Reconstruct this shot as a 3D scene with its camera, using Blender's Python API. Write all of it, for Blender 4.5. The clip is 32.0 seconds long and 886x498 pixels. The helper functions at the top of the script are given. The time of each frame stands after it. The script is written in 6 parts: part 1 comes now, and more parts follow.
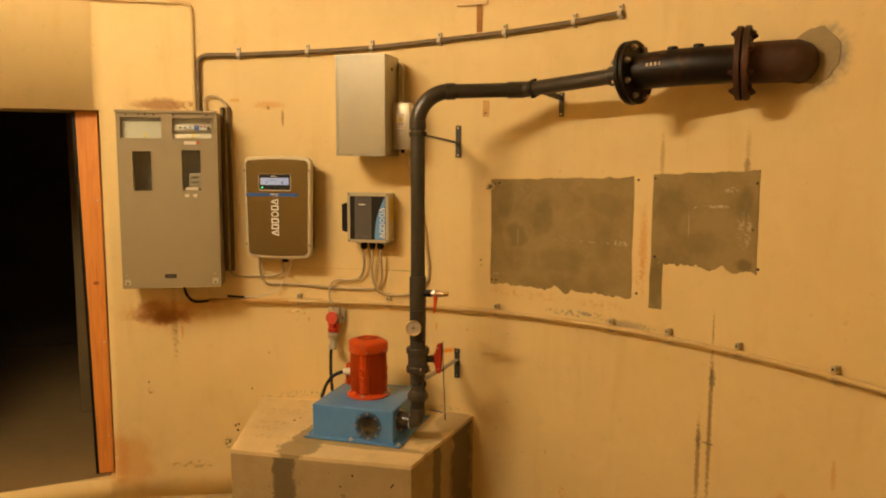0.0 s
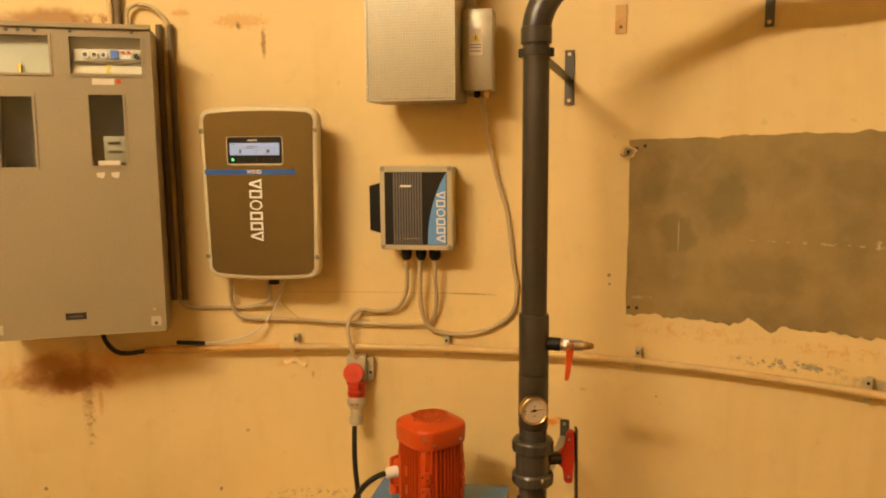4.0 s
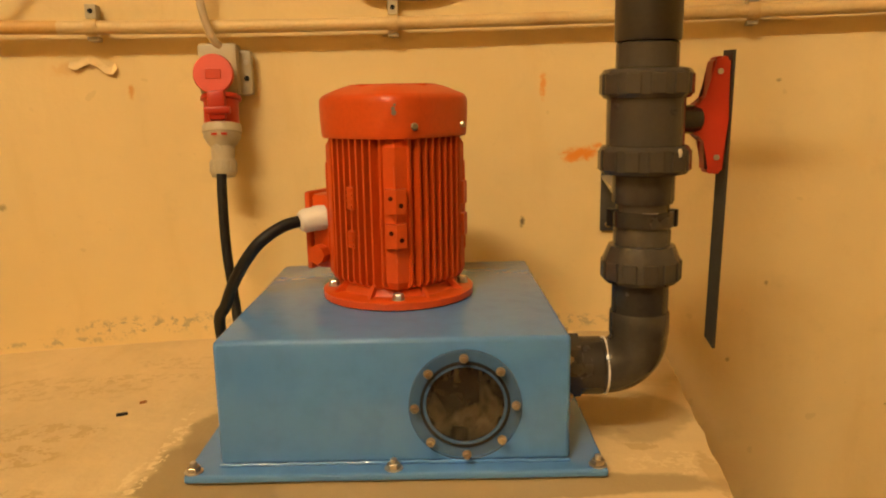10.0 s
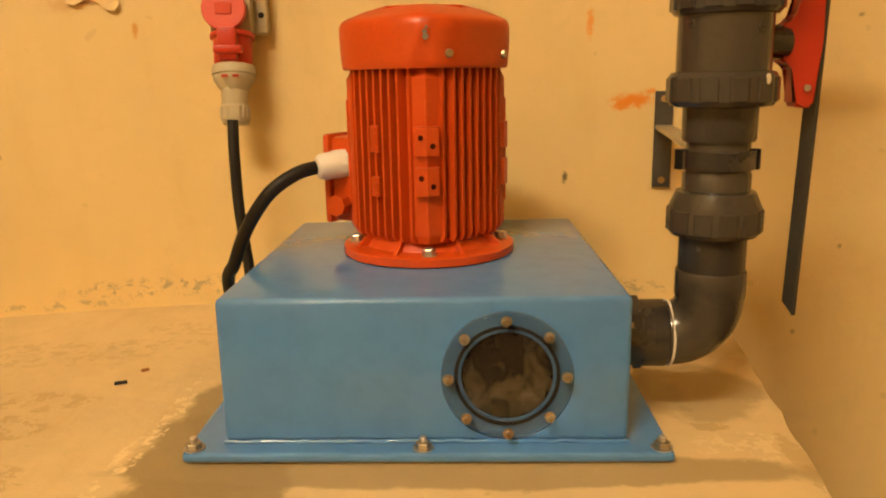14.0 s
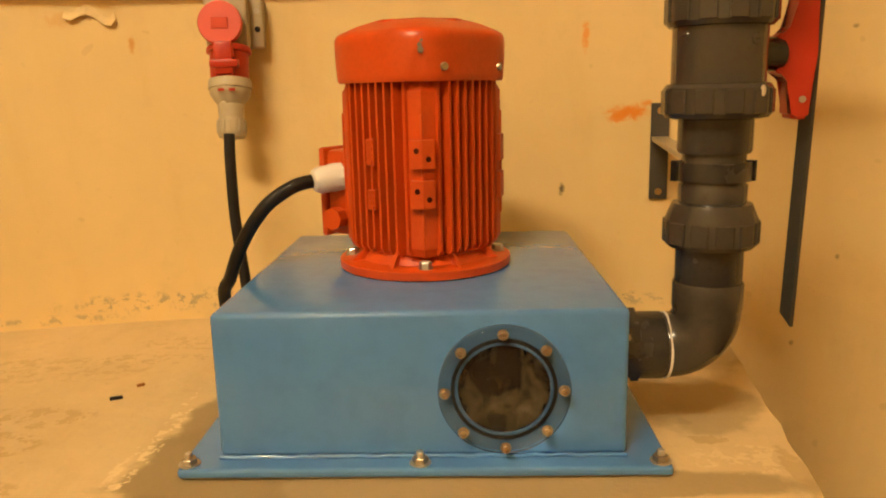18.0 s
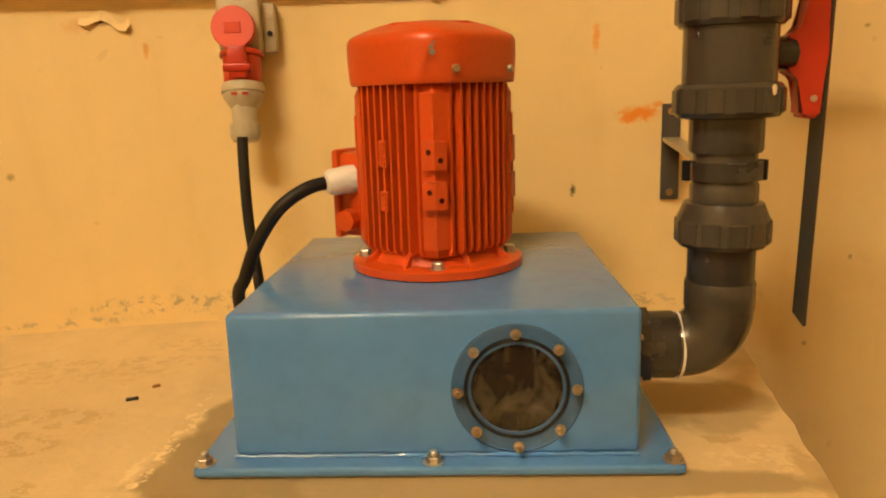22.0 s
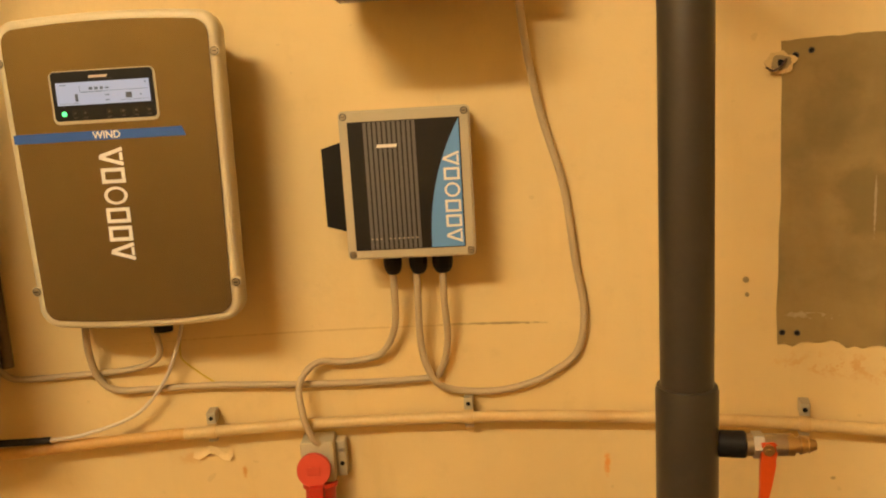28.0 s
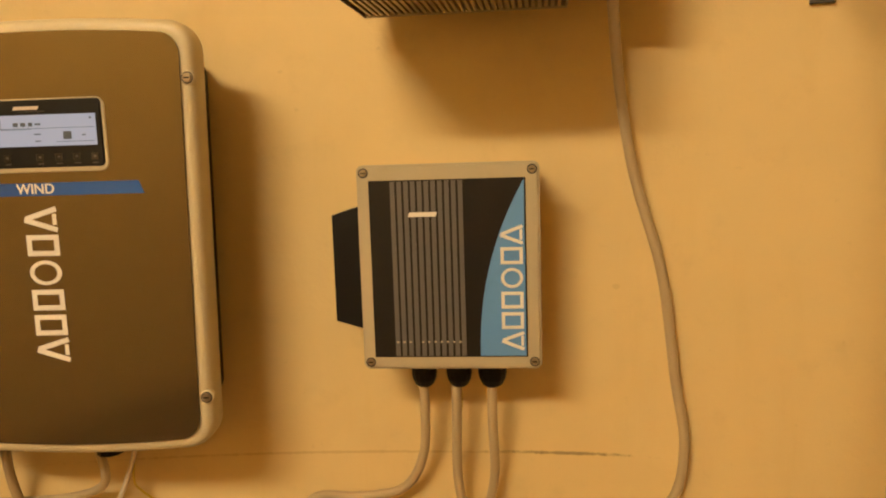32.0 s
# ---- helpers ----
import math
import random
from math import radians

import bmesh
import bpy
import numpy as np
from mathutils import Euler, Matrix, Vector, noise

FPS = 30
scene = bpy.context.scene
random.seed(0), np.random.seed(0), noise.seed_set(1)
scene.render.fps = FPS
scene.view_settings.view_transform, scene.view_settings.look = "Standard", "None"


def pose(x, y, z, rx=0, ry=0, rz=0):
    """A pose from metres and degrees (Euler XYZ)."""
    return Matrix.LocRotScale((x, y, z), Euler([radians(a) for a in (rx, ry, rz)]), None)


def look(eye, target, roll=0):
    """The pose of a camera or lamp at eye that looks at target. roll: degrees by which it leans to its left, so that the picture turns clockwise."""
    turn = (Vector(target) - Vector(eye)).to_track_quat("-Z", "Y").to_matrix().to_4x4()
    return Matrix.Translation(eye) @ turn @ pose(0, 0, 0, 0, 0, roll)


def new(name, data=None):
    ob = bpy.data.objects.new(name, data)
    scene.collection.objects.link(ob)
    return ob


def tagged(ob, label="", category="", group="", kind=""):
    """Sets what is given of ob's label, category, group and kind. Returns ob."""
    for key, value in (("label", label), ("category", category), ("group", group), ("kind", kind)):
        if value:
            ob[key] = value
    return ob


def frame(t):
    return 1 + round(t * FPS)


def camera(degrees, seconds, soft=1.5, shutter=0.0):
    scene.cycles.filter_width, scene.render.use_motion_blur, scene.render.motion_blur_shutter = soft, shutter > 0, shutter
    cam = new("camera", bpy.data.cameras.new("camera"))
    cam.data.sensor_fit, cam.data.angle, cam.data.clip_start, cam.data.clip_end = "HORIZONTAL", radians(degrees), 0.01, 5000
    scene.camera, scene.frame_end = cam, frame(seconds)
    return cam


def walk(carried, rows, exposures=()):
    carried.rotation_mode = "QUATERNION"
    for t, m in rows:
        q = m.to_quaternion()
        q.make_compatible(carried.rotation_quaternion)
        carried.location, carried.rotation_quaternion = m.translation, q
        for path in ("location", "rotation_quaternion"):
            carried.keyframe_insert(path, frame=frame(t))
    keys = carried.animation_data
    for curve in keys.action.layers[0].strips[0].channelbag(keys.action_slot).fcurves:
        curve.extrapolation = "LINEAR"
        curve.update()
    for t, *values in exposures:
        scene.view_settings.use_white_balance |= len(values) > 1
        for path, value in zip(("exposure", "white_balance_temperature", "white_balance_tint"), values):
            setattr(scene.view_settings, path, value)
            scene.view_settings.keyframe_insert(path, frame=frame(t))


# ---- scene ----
cam = camera(60.3, 32.0, soft=2.0)
PATH = [
    (0, (-0.43, 1.411, 1.707), (-0.991, 3.317, 1.48), 0.2),
    (0.5, (-0.547, 1.558, 1.67), (-1.075, 3.474, 1.446), -0.6),
    (1, (-0.681, 1.705, 1.66), (-1.196, 3.617, 1.381), -1.0),
    (1.5, (-0.751, 1.884, 1.666), (-1.337, 3.772, 1.362), -1.3),
    (2, (-0.827, 2.084, 1.646), (-1.427, 3.972, 1.367), 0.3),
    (2.5, (-0.991, 2.253, 1.647), (-1.494, 4.174, 1.406), -0.4),
    (4.5, (-1.468, 2.928, 1.59), (-1.791, 4.879, 1.295), -0.5),
    (5, (-1.602, 3.065, 1.576), (-1.808, 5.024, 1.23), -1.5),
    (5.5, (-1.635, 3.235, 1.577), (-1.856, 5.170, 1.125), -1.4),
    (6, (-1.638, 3.394, 1.553), (-1.873, 5.315, 1.054), -1.0),
    (6.5, (-1.662, 3.473, 1.53), (-1.796, 5.412, 1.059), 0.0),
    (7, (-1.742, 3.624, 1.497), (-1.79, 5.542, 0.934), -1.9),
    (7.5, (-1.759, 3.684, 1.301), (-1.793, 5.597, 0.72), -1.1),
    (8, (-1.753, 3.699, 1.092), (-1.792, 5.644, 0.626), -0.9),
    (8.3, (-1.754, 3.685, 0.981), (-1.784, 5.646, 0.588), -1.2),
    (8.5, (-1.739, 3.693, 0.94), (-1.748, 5.649, 0.52), -0.9),
    (9, (-1.723, 3.687, 0.886), (-1.697, 5.648, 0.499), 0.7),
    (9.5, (-1.726, 3.71, 0.851), (-1.71, 5.671, 0.458), 0.0),
    (10, (-1.737, 3.752, 0.837), (-1.736, 5.715, 0.457), -1.0),
    (10.5, (-1.739, 3.805, 0.814), (-1.779, 5.754, 0.367), -1.3),
    (11, (-1.743, 3.841, 0.802), (-1.787, 5.795, 0.378), -0.7),
    (11.5, (-1.751, 3.875, 0.794), (-1.792, 5.826, 0.357), -0.4),
    (12, (-1.756, 3.865, 0.79), (-1.802, 5.818, 0.359), -0.7),
    (12.5, (-1.749, 3.872, 0.79), (-1.806, 5.824, 0.356), -0.4),
    (13, (-1.75, 3.877, 0.784), (-1.808, 5.829, 0.352), -0.9),
    (13.5, (-1.751, 3.869, 0.783), (-1.814, 5.818, 0.341), -1.0),
    (15.5, (-1.751, 3.878, 0.781), (-1.823, 5.832, 0.36), -1.1),
    (16, (-1.754, 3.878, 0.782), (-1.824, 5.832, 0.359), -1.0),
    (16.5, (-1.754, 3.877, 0.782), (-1.812, 5.834, 0.37), -1.0),
    (17, (-1.751, 3.877, 0.78), (-1.804, 5.832, 0.364), -1.0),
    (17.5, (-1.749, 3.875, 0.781), (-1.803, 5.83, 0.365), -1.0),
    (18, (-1.748, 3.873, 0.783), (-1.811, 5.83, 0.375), -1.3),
    (18.5, (-1.75, 3.873, 0.782), (-1.811, 5.831, 0.379), -1.2),
    (19, (-1.752, 3.877, 0.78), (-1.814, 5.835, 0.375), -1.4),
    (19.5, (-1.751, 3.873, 0.781), (-1.819, 5.829, 0.369), -1.4),
    (20, (-1.751, 3.873, 0.781), (-1.825, 5.829, 0.374), -1.3),
    (20.5, (-1.754, 3.872, 0.781), (-1.829, 5.83, 0.38), -1.1),
    (21, (-1.754, 3.87, 0.781), (-1.833, 5.828, 0.383), -1.2),
    (21.5, (-1.752, 3.867, 0.781), (-1.836, 5.825, 0.378), -1.5),
    (22, (-1.75, 3.867, 0.781), (-1.84, 5.825, 0.383), -1.7),
    (22.5, (-1.751, 3.866, 0.782), (-1.844, 5.825, 0.386), -1.7),
    (23, (-1.749, 3.866, 0.779), (-1.843, 5.826, 0.392), -1.8),
    (23.5, (-1.748, 3.862, 0.784), (-1.839, 5.82, 0.388), -1.9),
    (24, (-1.745, 3.841, 0.796), (-1.858, 5.8, 0.407), -1.6),
    (24.5, (-1.742, 3.795, 0.826), (-1.854, 5.754, 0.439), -3.0),
    (25, (-1.717, 3.836, 0.983), (-1.857, 5.757, 0.445), -4.1),
    (25.5, (-1.734, 3.831, 1.184), (-1.876, 5.714, 0.525), -4.1),
    (26, (-1.762, 3.824, 1.372), (-1.879, 5.694, 0.673), -4.2),
    (26.5, (-1.753, 3.834, 1.474), (-1.851, 5.739, 0.873), -4.3),
    (28.5, (-1.667, 3.711, 1.546), (-1.934, 5.675, 1.279), -3.1),
    (29, (-1.757, 3.769, 1.56), (-1.956, 5.749, 1.36), -4.2),
    (29.5, (-1.787, 3.839, 1.56), (-1.976, 5.819, 1.343), -2.4),
    (30, (-1.724, 3.956, 1.57), (-2.053, 5.923, 1.423), -0.3),
    (30.5, (-1.717, 4.046, 1.589), (-2.077, 6.004, 1.402), -0.9),
    (31, (-1.756, 4.091, 1.575), (-2.035, 6.063, 1.387), -1.7),
    (31.5, (-1.773, 4.098, 1.58), (-2.025, 6.069, 1.355), -1.3),
    (32, (-1.763, 4.1, 1.571), (-2.05, 6.061, 1.306), -1.8),
]
walk(cam, [(t, look(eye, target, roll)) for t, eye, target, roll in PATH],
     exposures=[(0, -0.25), (5, -0.02), (7, -0.1), (8.5, -0.07), (10, 0.0), (12, 0.17), (24, 0.17), (25, 0.07), (26, 0.05), (26.5, 0.0), (29, -0.05), (30.5, -0.08), (32, -0.27)])

# ---- light ----
world = bpy.data.worlds.new("world")
scene.world = world
world.use_nodes = True
world.node_tree.nodes["Background"].inputs[0].default_value = (0.9, 0.62, 0.34, 1)
world.node_tree.nodes["Background"].inputs[1].default_value = 0.02
LAMP = (-2.80, 2.30, 3.28)
TUBE_STRENGTH, TUBE_COLOUR = 288.0, (1.0, 0.775, 0.50, 1)


# ---- materials ----
def node_tree(name):
    m = bpy.data.materials.new(name)
    m.use_nodes = True
    nt = m.node_tree
    return m, nt, nt.nodes["Principled BSDF"]


def mixed(nt, fac, a, b):
    n = nt.nodes.new("ShaderNodeMix")
    n.data_type = "RGBA"
    for sock, v in ((n.inputs[0], fac), (n.inputs[6], a), (n.inputs[7], b)):
        if isinstance(v, bpy.types.NodeSocket):
            nt.links.new(v, sock)
        elif isinstance(v, tuple):
            sock.default_value = (*v, 1) if len(v) == 3 else v
        else:
            sock.default_value = v
    return n.outputs[2]


def ramped(nt, fac, lo, hi):
    n = nt.nodes.new("ShaderNodeMapRange")
    n.interpolation_type = "SMOOTHSTEP"
    nt.links.new(fac, n.inputs[0])
    n.inputs[1].default_value, n.inputs[2].default_value = lo, hi
    return n.outputs[0]


def math_node(nt, op, a, b=0.0):
    n = nt.nodes.new("ShaderNodeMath")
    n.operation = op
    for sock, v in zip(n.inputs, (a, b)):
        if isinstance(v, bpy.types.NodeSocket):
            nt.links.new(v, sock)
        else:
            sock.default_value = v
    return n.outputs[0]


def noise_node(nt, vec, scale, detail=4, rough=0.55, dist=0.0):
    n = nt.nodes.new("ShaderNodeTexNoise")
    if vec is not None:
        nt.links.new(vec, n.inputs["Vector"])
    n.inputs["Scale"].default_value, n.inputs["Detail"].default_value = scale, detail
    n.inputs["Roughness"].default_value, n.inputs["Distortion"].default_value = rough, dist
    return n.outputs[0]


def coords(nt, kind="Object"):
    return nt.nodes.new("ShaderNodeTexCoord").outputs[kind]


def bumped(nt, bsdf, height, strength, distance=0.002):
    b = nt.nodes.new("ShaderNodeBump")
    b.inputs["Strength"].default_value, b.inputs["Distance"].default_value = strength, distance
    nt.links.new(height, b.inputs["Height"])
    nt.links.new(b.outputs[0], bsdf.inputs["Normal"])


def paint(name, col, rough=0.5, metal=0.0, dirt=(0.10, 0.07, 0.04), amount=0.25, coarse=12, fine=160, bump=0.15, coat=0.0, shine=0.5, grain=0.18):
    """A surface with coarse stains, fine grain and a slight relief."""
    m, nt, b = node_tree(name)
    v = coords(nt)
    big = noise_node(nt, v, coarse, 5, 0.6)
    small = noise_node(nt, v, fine, 3)
    c = mixed(nt, math_node(nt, "MULTIPLY", ramped(nt, big, 0.48, 0.78), amount), col, dirt)
    c2 = mixed(nt, math_node(nt, "MULTIPLY", ramped(nt, small, 0.4, 0.75), grain), c, tuple(x * 0.55 for x in col))
    nt.links.new(c2, b.inputs["Base Color"])
    nt.links.new(math_node(nt, "ADD", math_node(nt, "MULTIPLY", big, 0.25), rough - 0.12), b.inputs["Roughness"])
    b.inputs["Metallic"].default_value = metal
    b.inputs["Coat Weight"].default_value = coat
    b.inputs["Specular IOR Level"].default_value = shine
    bumped(nt, b, small, bump)
    return m


DUSTY_PVC = paint("dusty_grey_pvc", (0.033, 0.029, 0.022), 0.34, dirt=(0.085, 0.068, 0.042), amount=0.4, coarse=9, bump=0.05)
GREY_PVC = paint("grey_pvc", (0.047, 0.042, 0.035), 0.19, dirt=(0.06, 0.05, 0.036), amount=0.25, coarse=16, bump=0.05)
DARK_PVC = paint("dark_pvc", (0.026, 0.024, 0.022), 0.24, dirt=(0.08, 0.07, 0.055), amount=0.3, bump=0.05)
BLUE = paint("blue_enamel", (0.088, 0.235, 0.53), 0.11, dirt=(0.060, 0.170, 0.42), amount=0.35, coarse=5, fine=42, bump=0.22)
DULL_BLUE = paint("dull_blue_enamel", (0.040, 0.100, 0.20), 0.4, dirt=(0.05, 0.07, 0.07), amount=0.5, coarse=20, bump=0.3)
RED = paint("red_enamel", (0.55, 0.068, 0.007), 0.34, dirt=(0.40, 0.085, 0.02), amount=0.25, coarse=14, bump=0.15)
BORE = paint("bored_red_iron", (0.05, 0.008, 0.004), 0.85, amount=0.2, bump=0.1, shine=0.1)
PRIMER = paint("bare_grey_primer", (0.21, 0.185, 0.14), 0.55, amount=0.3, coarse=60, bump=0.2)
RED_PLASTIC = paint("red_plastic", (0.46, 0.026, 0.008), 0.4, amount=0.08, bump=0.03, grain=0.05)
PINK_CAP = paint("red_cap_plastic", (0.62, 0.075, 0.04), 0.4, amount=0.05, bump=0.02, grain=0.05)
CREAM_DRIP = paint("dried_glue", (0.60, 0.52, 0.36), 0.35, amount=0.1, bump=0.02)
WHITE_PLASTIC = paint("white_plastic", (0.72, 0.70, 0.64), 0.4, amount=0.1, bump=0.02, grain=0.05)
GREY_PLASTIC = paint("light_grey_plastic", (0.46, 0.405, 0.27), 0.45, amount=0.12, bump=0.04, grain=0.05)
BLACK = paint("black_plastic", (0.007, 0.007, 0.007), 0.45, dirt=(0.018, 0.016, 0.013), bump=0.05, shine=0.2)
RUBBER = paint("black_rubber", (0.010, 0.009, 0.008), 0.5, dirt=(0.035, 0.03, 0.024), bump=0.05, shine=0.3)
STEEL = paint("zinc_steel", (0.55, 0.53, 0.48), 0.36, 0.85, dirt=(0.3, 0.2, 0.1), amount=0.3, bump=0.05)
GALVA = paint("galvanised_sheet", (0.44, 0.405, 0.30), 0.40, 0.6, dirt=(0.36, 0.34, 0.29), amount=0.5, coarse=30, bump=0.05)
BRACKET = paint("grey_painted_steel", (0.065, 0.062, 0.055), 0.45, 0.3, dirt=(0.2, 0.15, 0.1), bump=0.06)
BRASS = paint("brass", (0.58, 0.42, 0.20), 0.3, 0.95, amount=0.2, bump=0.04)
CABINET = paint("taupe_enamel", (0.29, 0.236, 0.134), 0.5, dirt=(0.22, 0.15, 0.09), amount=0.25, coarse=5, bump=0.05)
IRON = paint("black_cast_iron", (0.010, 0.008, 0.006), 0.42, 0.0, dirt=(0.085, 0.030, 0.012), amount=0.9, coarse=14, fine=90, bump=0.5, shine=0.25)
RUST = paint("rusty_iron", (0.042, 0.016, 0.007), 0.62, 0.0, dirt=(0.12, 0.042, 0.014), amount=0.75, coarse=14, fine=90, bump=0.6)
CONDUIT = paint("cream_painted_conduit", (0.65, 0.485, 0.215), 0.5, dirt=(0.45, 0.22, 0.05), amount=0.5, coarse=6, bump=0.1)
OLD_CONDUIT = paint("brown_painted_conduit", (0.125, 0.082, 0.034), 0.5, dirt=(0.35, 0.26, 0.15), amount=0.35, coarse=10, bump=0.1)
GREY_CABLE = paint("grey_cable_sheath", (0.46, 0.365, 0.215), 0.5, amount=0.1, bump=0.03, grain=0.05)
WHITE_CABLE = paint("white_cable_sheath", (0.66, 0.58, 0.44), 0.5, amount=0.1, bump=0.03, grain=0.05)
RUSTY_CONDUIT = paint("rust_stained_conduit", (0.60, 0.36, 0.10), 0.55, dirt=(0.40, 0.15, 0.02), amount=0.95, coarse=12, bump=0.2)
MORTAR = paint("grey_mortar", (0.34, 0.265, 0.135), 0.85, dirt=(0.18, 0.14, 0.08), amount=0.6, coarse=14, bump=0.5)
DIAL = paint("yellowed_dial", (0.50, 0.44, 0.33), 0.45, amount=0.1, bump=0.02)
# cream plastic darkened to hold the dimness behind the cabinet's glass
METER = paint("shade_dimmed_cream", (0.26, 0.22, 0.14), 0.45, amount=0.15, bump=0.02)
FASTENER = paint("dull_fastener_steel", (0.42, 0.36, 0.26), 0.32, 0.9, dirt=(0.3, 0.18, 0.07), amount=0.4, bump=0.05)
ORANGE_RUST = paint("orange_rust", (0.34, 0.15, 0.035), 0.8, 0.0, dirt=(0.12, 0.05, 0.02), amount=0.7, coarse=30, bump=0.5)


# ---- builders ----
def part(name, bm, material, parent=None, label="", smooth=False, kind=""):
    me = bpy.data.meshes.new(name)
    bmesh.ops.recalc_face_normals(bm, faces=bm.faces)
    if smooth:
        for f in bm.faces:
            f.smooth = True
        for e in bm.edges:
            if len(e.link_faces) == 2 and e.calc_face_angle() > 0.6:
                e.smooth = False
    bm.to_mesh(me)
    bm.free()
    me.materials.append(material)
    ob = new(name, me)
    if parent is not None:
        ob.parent = parent
    return tagged(ob, label, kind=kind)


def thing(name, m, label, category, group=""):
    ob = new(name)
    ob.empty_display_size = 0.05
    ob.matrix_world = m
    return tagged(ob, label, category, group)


def bm_new():
    return bmesh.new()


def add_box(bm, x0, x1, y0, y1, z0, z1, bevel=0.0, seg=2):
    r = bmesh.ops.create_cube(bm, size=1, matrix=Matrix.LocRotScale(((x0 + x1) / 2, (y0 + y1) / 2, (z0 + z1) / 2), None, (x1 - x0, y1 - y0, z1 - z0)))
    if bevel:
        es = list({e for v in r["verts"] for e in v.link_edges})
        bmesh.ops.bevel(bm, geom=es, offset=bevel, segments=seg, profile=0.5, affect="EDGES")
    return bm


def box(*a, **k):
    return add_box(bm_new(), *a, **k)


def frame_of(p0, p1):
    d = Vector(p1) - Vector(p0)
    return Matrix.Translation(p0) @ d.to_track_quat("Z", "Y").to_matrix().to_4x4(), d.length


def add_lathe(bm, profile, m=Matrix(), seg=32):
    """profile: (radius, height) from the bottom up, turned about m's z axis and closed at both ends."""
    rings = []
    for r, h in profile:
        rings.append([bm.verts.new(m @ Vector((r * math.cos(2 * math.pi * i / seg), r * math.sin(2 * math.pi * i / seg), h))) for i in range(seg)])
    for a, b in zip(rings, rings[1:]):
        for i in range(seg):
            bm.faces.new((a[i], a[(i + 1) % seg], b[(i + 1) % seg], b[i]))
    bm.faces.new(rings[0][::-1])
    bm.faces.new(rings[-1])
    return bm


def lathe(profile, m=Matrix(), seg=32):
    return add_lathe(bm_new(), profile, m, seg)


def rod(p0, p1, r, seg=24, bm=None, edge=0.0):
    m, n = frame_of(p0, p1)
    pr = [(r, 0), (r, n)] if not edge else [(r - edge, 0), (r, edge), (r, n - edge), (r - edge, n)]
    return add_lathe(bm or bm_new(), pr, m, seg)


def spline(pts, step=8):
    """A smooth line through points."""
    p = [Vector(q) for q in pts]
    p = [p[0] * 2 - p[1], *p, p[-1] * 2 - p[-2]]
    out = []
    for i in range(1, len(p) - 2):
        for k in range(step):
            t = k / step
            a, b, c, d = p[i - 1], p[i], p[i + 1], p[i + 2]
            out.append(0.5 * (2 * b + (c - a) * t + (2 * a - 5 * b + 4 * c - d) * t * t + (3 * b - a - 3 * c + d) * t ** 3))
    return out + [p[-2]]


def tube(line, r, seg=12, bm=None):
    bm = bm or bm_new()
    rings = []
    up = Vector((0.12, 0.33, 0.93))
    for i, q in enumerate(line):
        t = (line[min(i + 1, len(line) - 1)] - line[max(i - 1, 0)]).normalized()
        u = (up - t * up.dot(t)).normalized()
        w = t.cross(u)
        up = u
        rings.append([bm.verts.new(q + r * (u * math.cos(2 * math.pi * k / seg) + w * math.sin(2 * math.pi * k / seg))) for k in range(seg)])
    for a, b in zip(rings, rings[1:]):
        for k in range(seg):
            bm.faces.new((a[k], a[(k + 1) % seg], b[(k + 1) % seg], b[k]))
    bm.faces.new(rings[0][::-1])
    bm.faces.new(rings[-1])
    return bm


def prism(outline, y0, y1, bm=None):
    """An outline in x and z, from y0 to y1."""
    bm = bm or bm_new()
    a = [bm.verts.new((x, y0, z)) for x, z in outline]
    b = [bm.verts.new((x, y1, z)) for x, z in outline]
    n = len(a)
    bm.faces.new(a)
    bm.faces.new(b[::-1])
    for i in range(n):
        bm.faces.new((a[i], b[i], b[(i + 1) % n], a[(i + 1) % n]))
    return bm


def rounded(w, h, r, n=6, cx=0.0, cz=0.0):
    out = []
    for sx, sz, a0 in ((1, 1, 0), (-1, 1, 90), (-1, -1, 180), (1, -1, 270)):
        for k in range(n + 1):
            a = radians(a0 + 90 * k / n)
            out.append((cx + sx * (w / 2 - r) + r * math.cos(a), cz + sz * (h / 2 - r) + r * math.sin(a)))
    return out


# ---- the round room ----
CX, CY, R = -1.791, 2.380, 2.75
THICK, TOP, FLOOR_Z = 0.32, 3.45, -0.13
DOOR0, DOOR1, DOOR_TOP = -51.5, -31.9, 1.965


def on_wall(a, z, off=0.0):
    """A place on the round wall: a degrees clockwise from +y, off metres in from it."""
    return Vector((CX + (R - off) * math.sin(radians(a)), CY + (R - off) * math.cos(radians(a)), z))


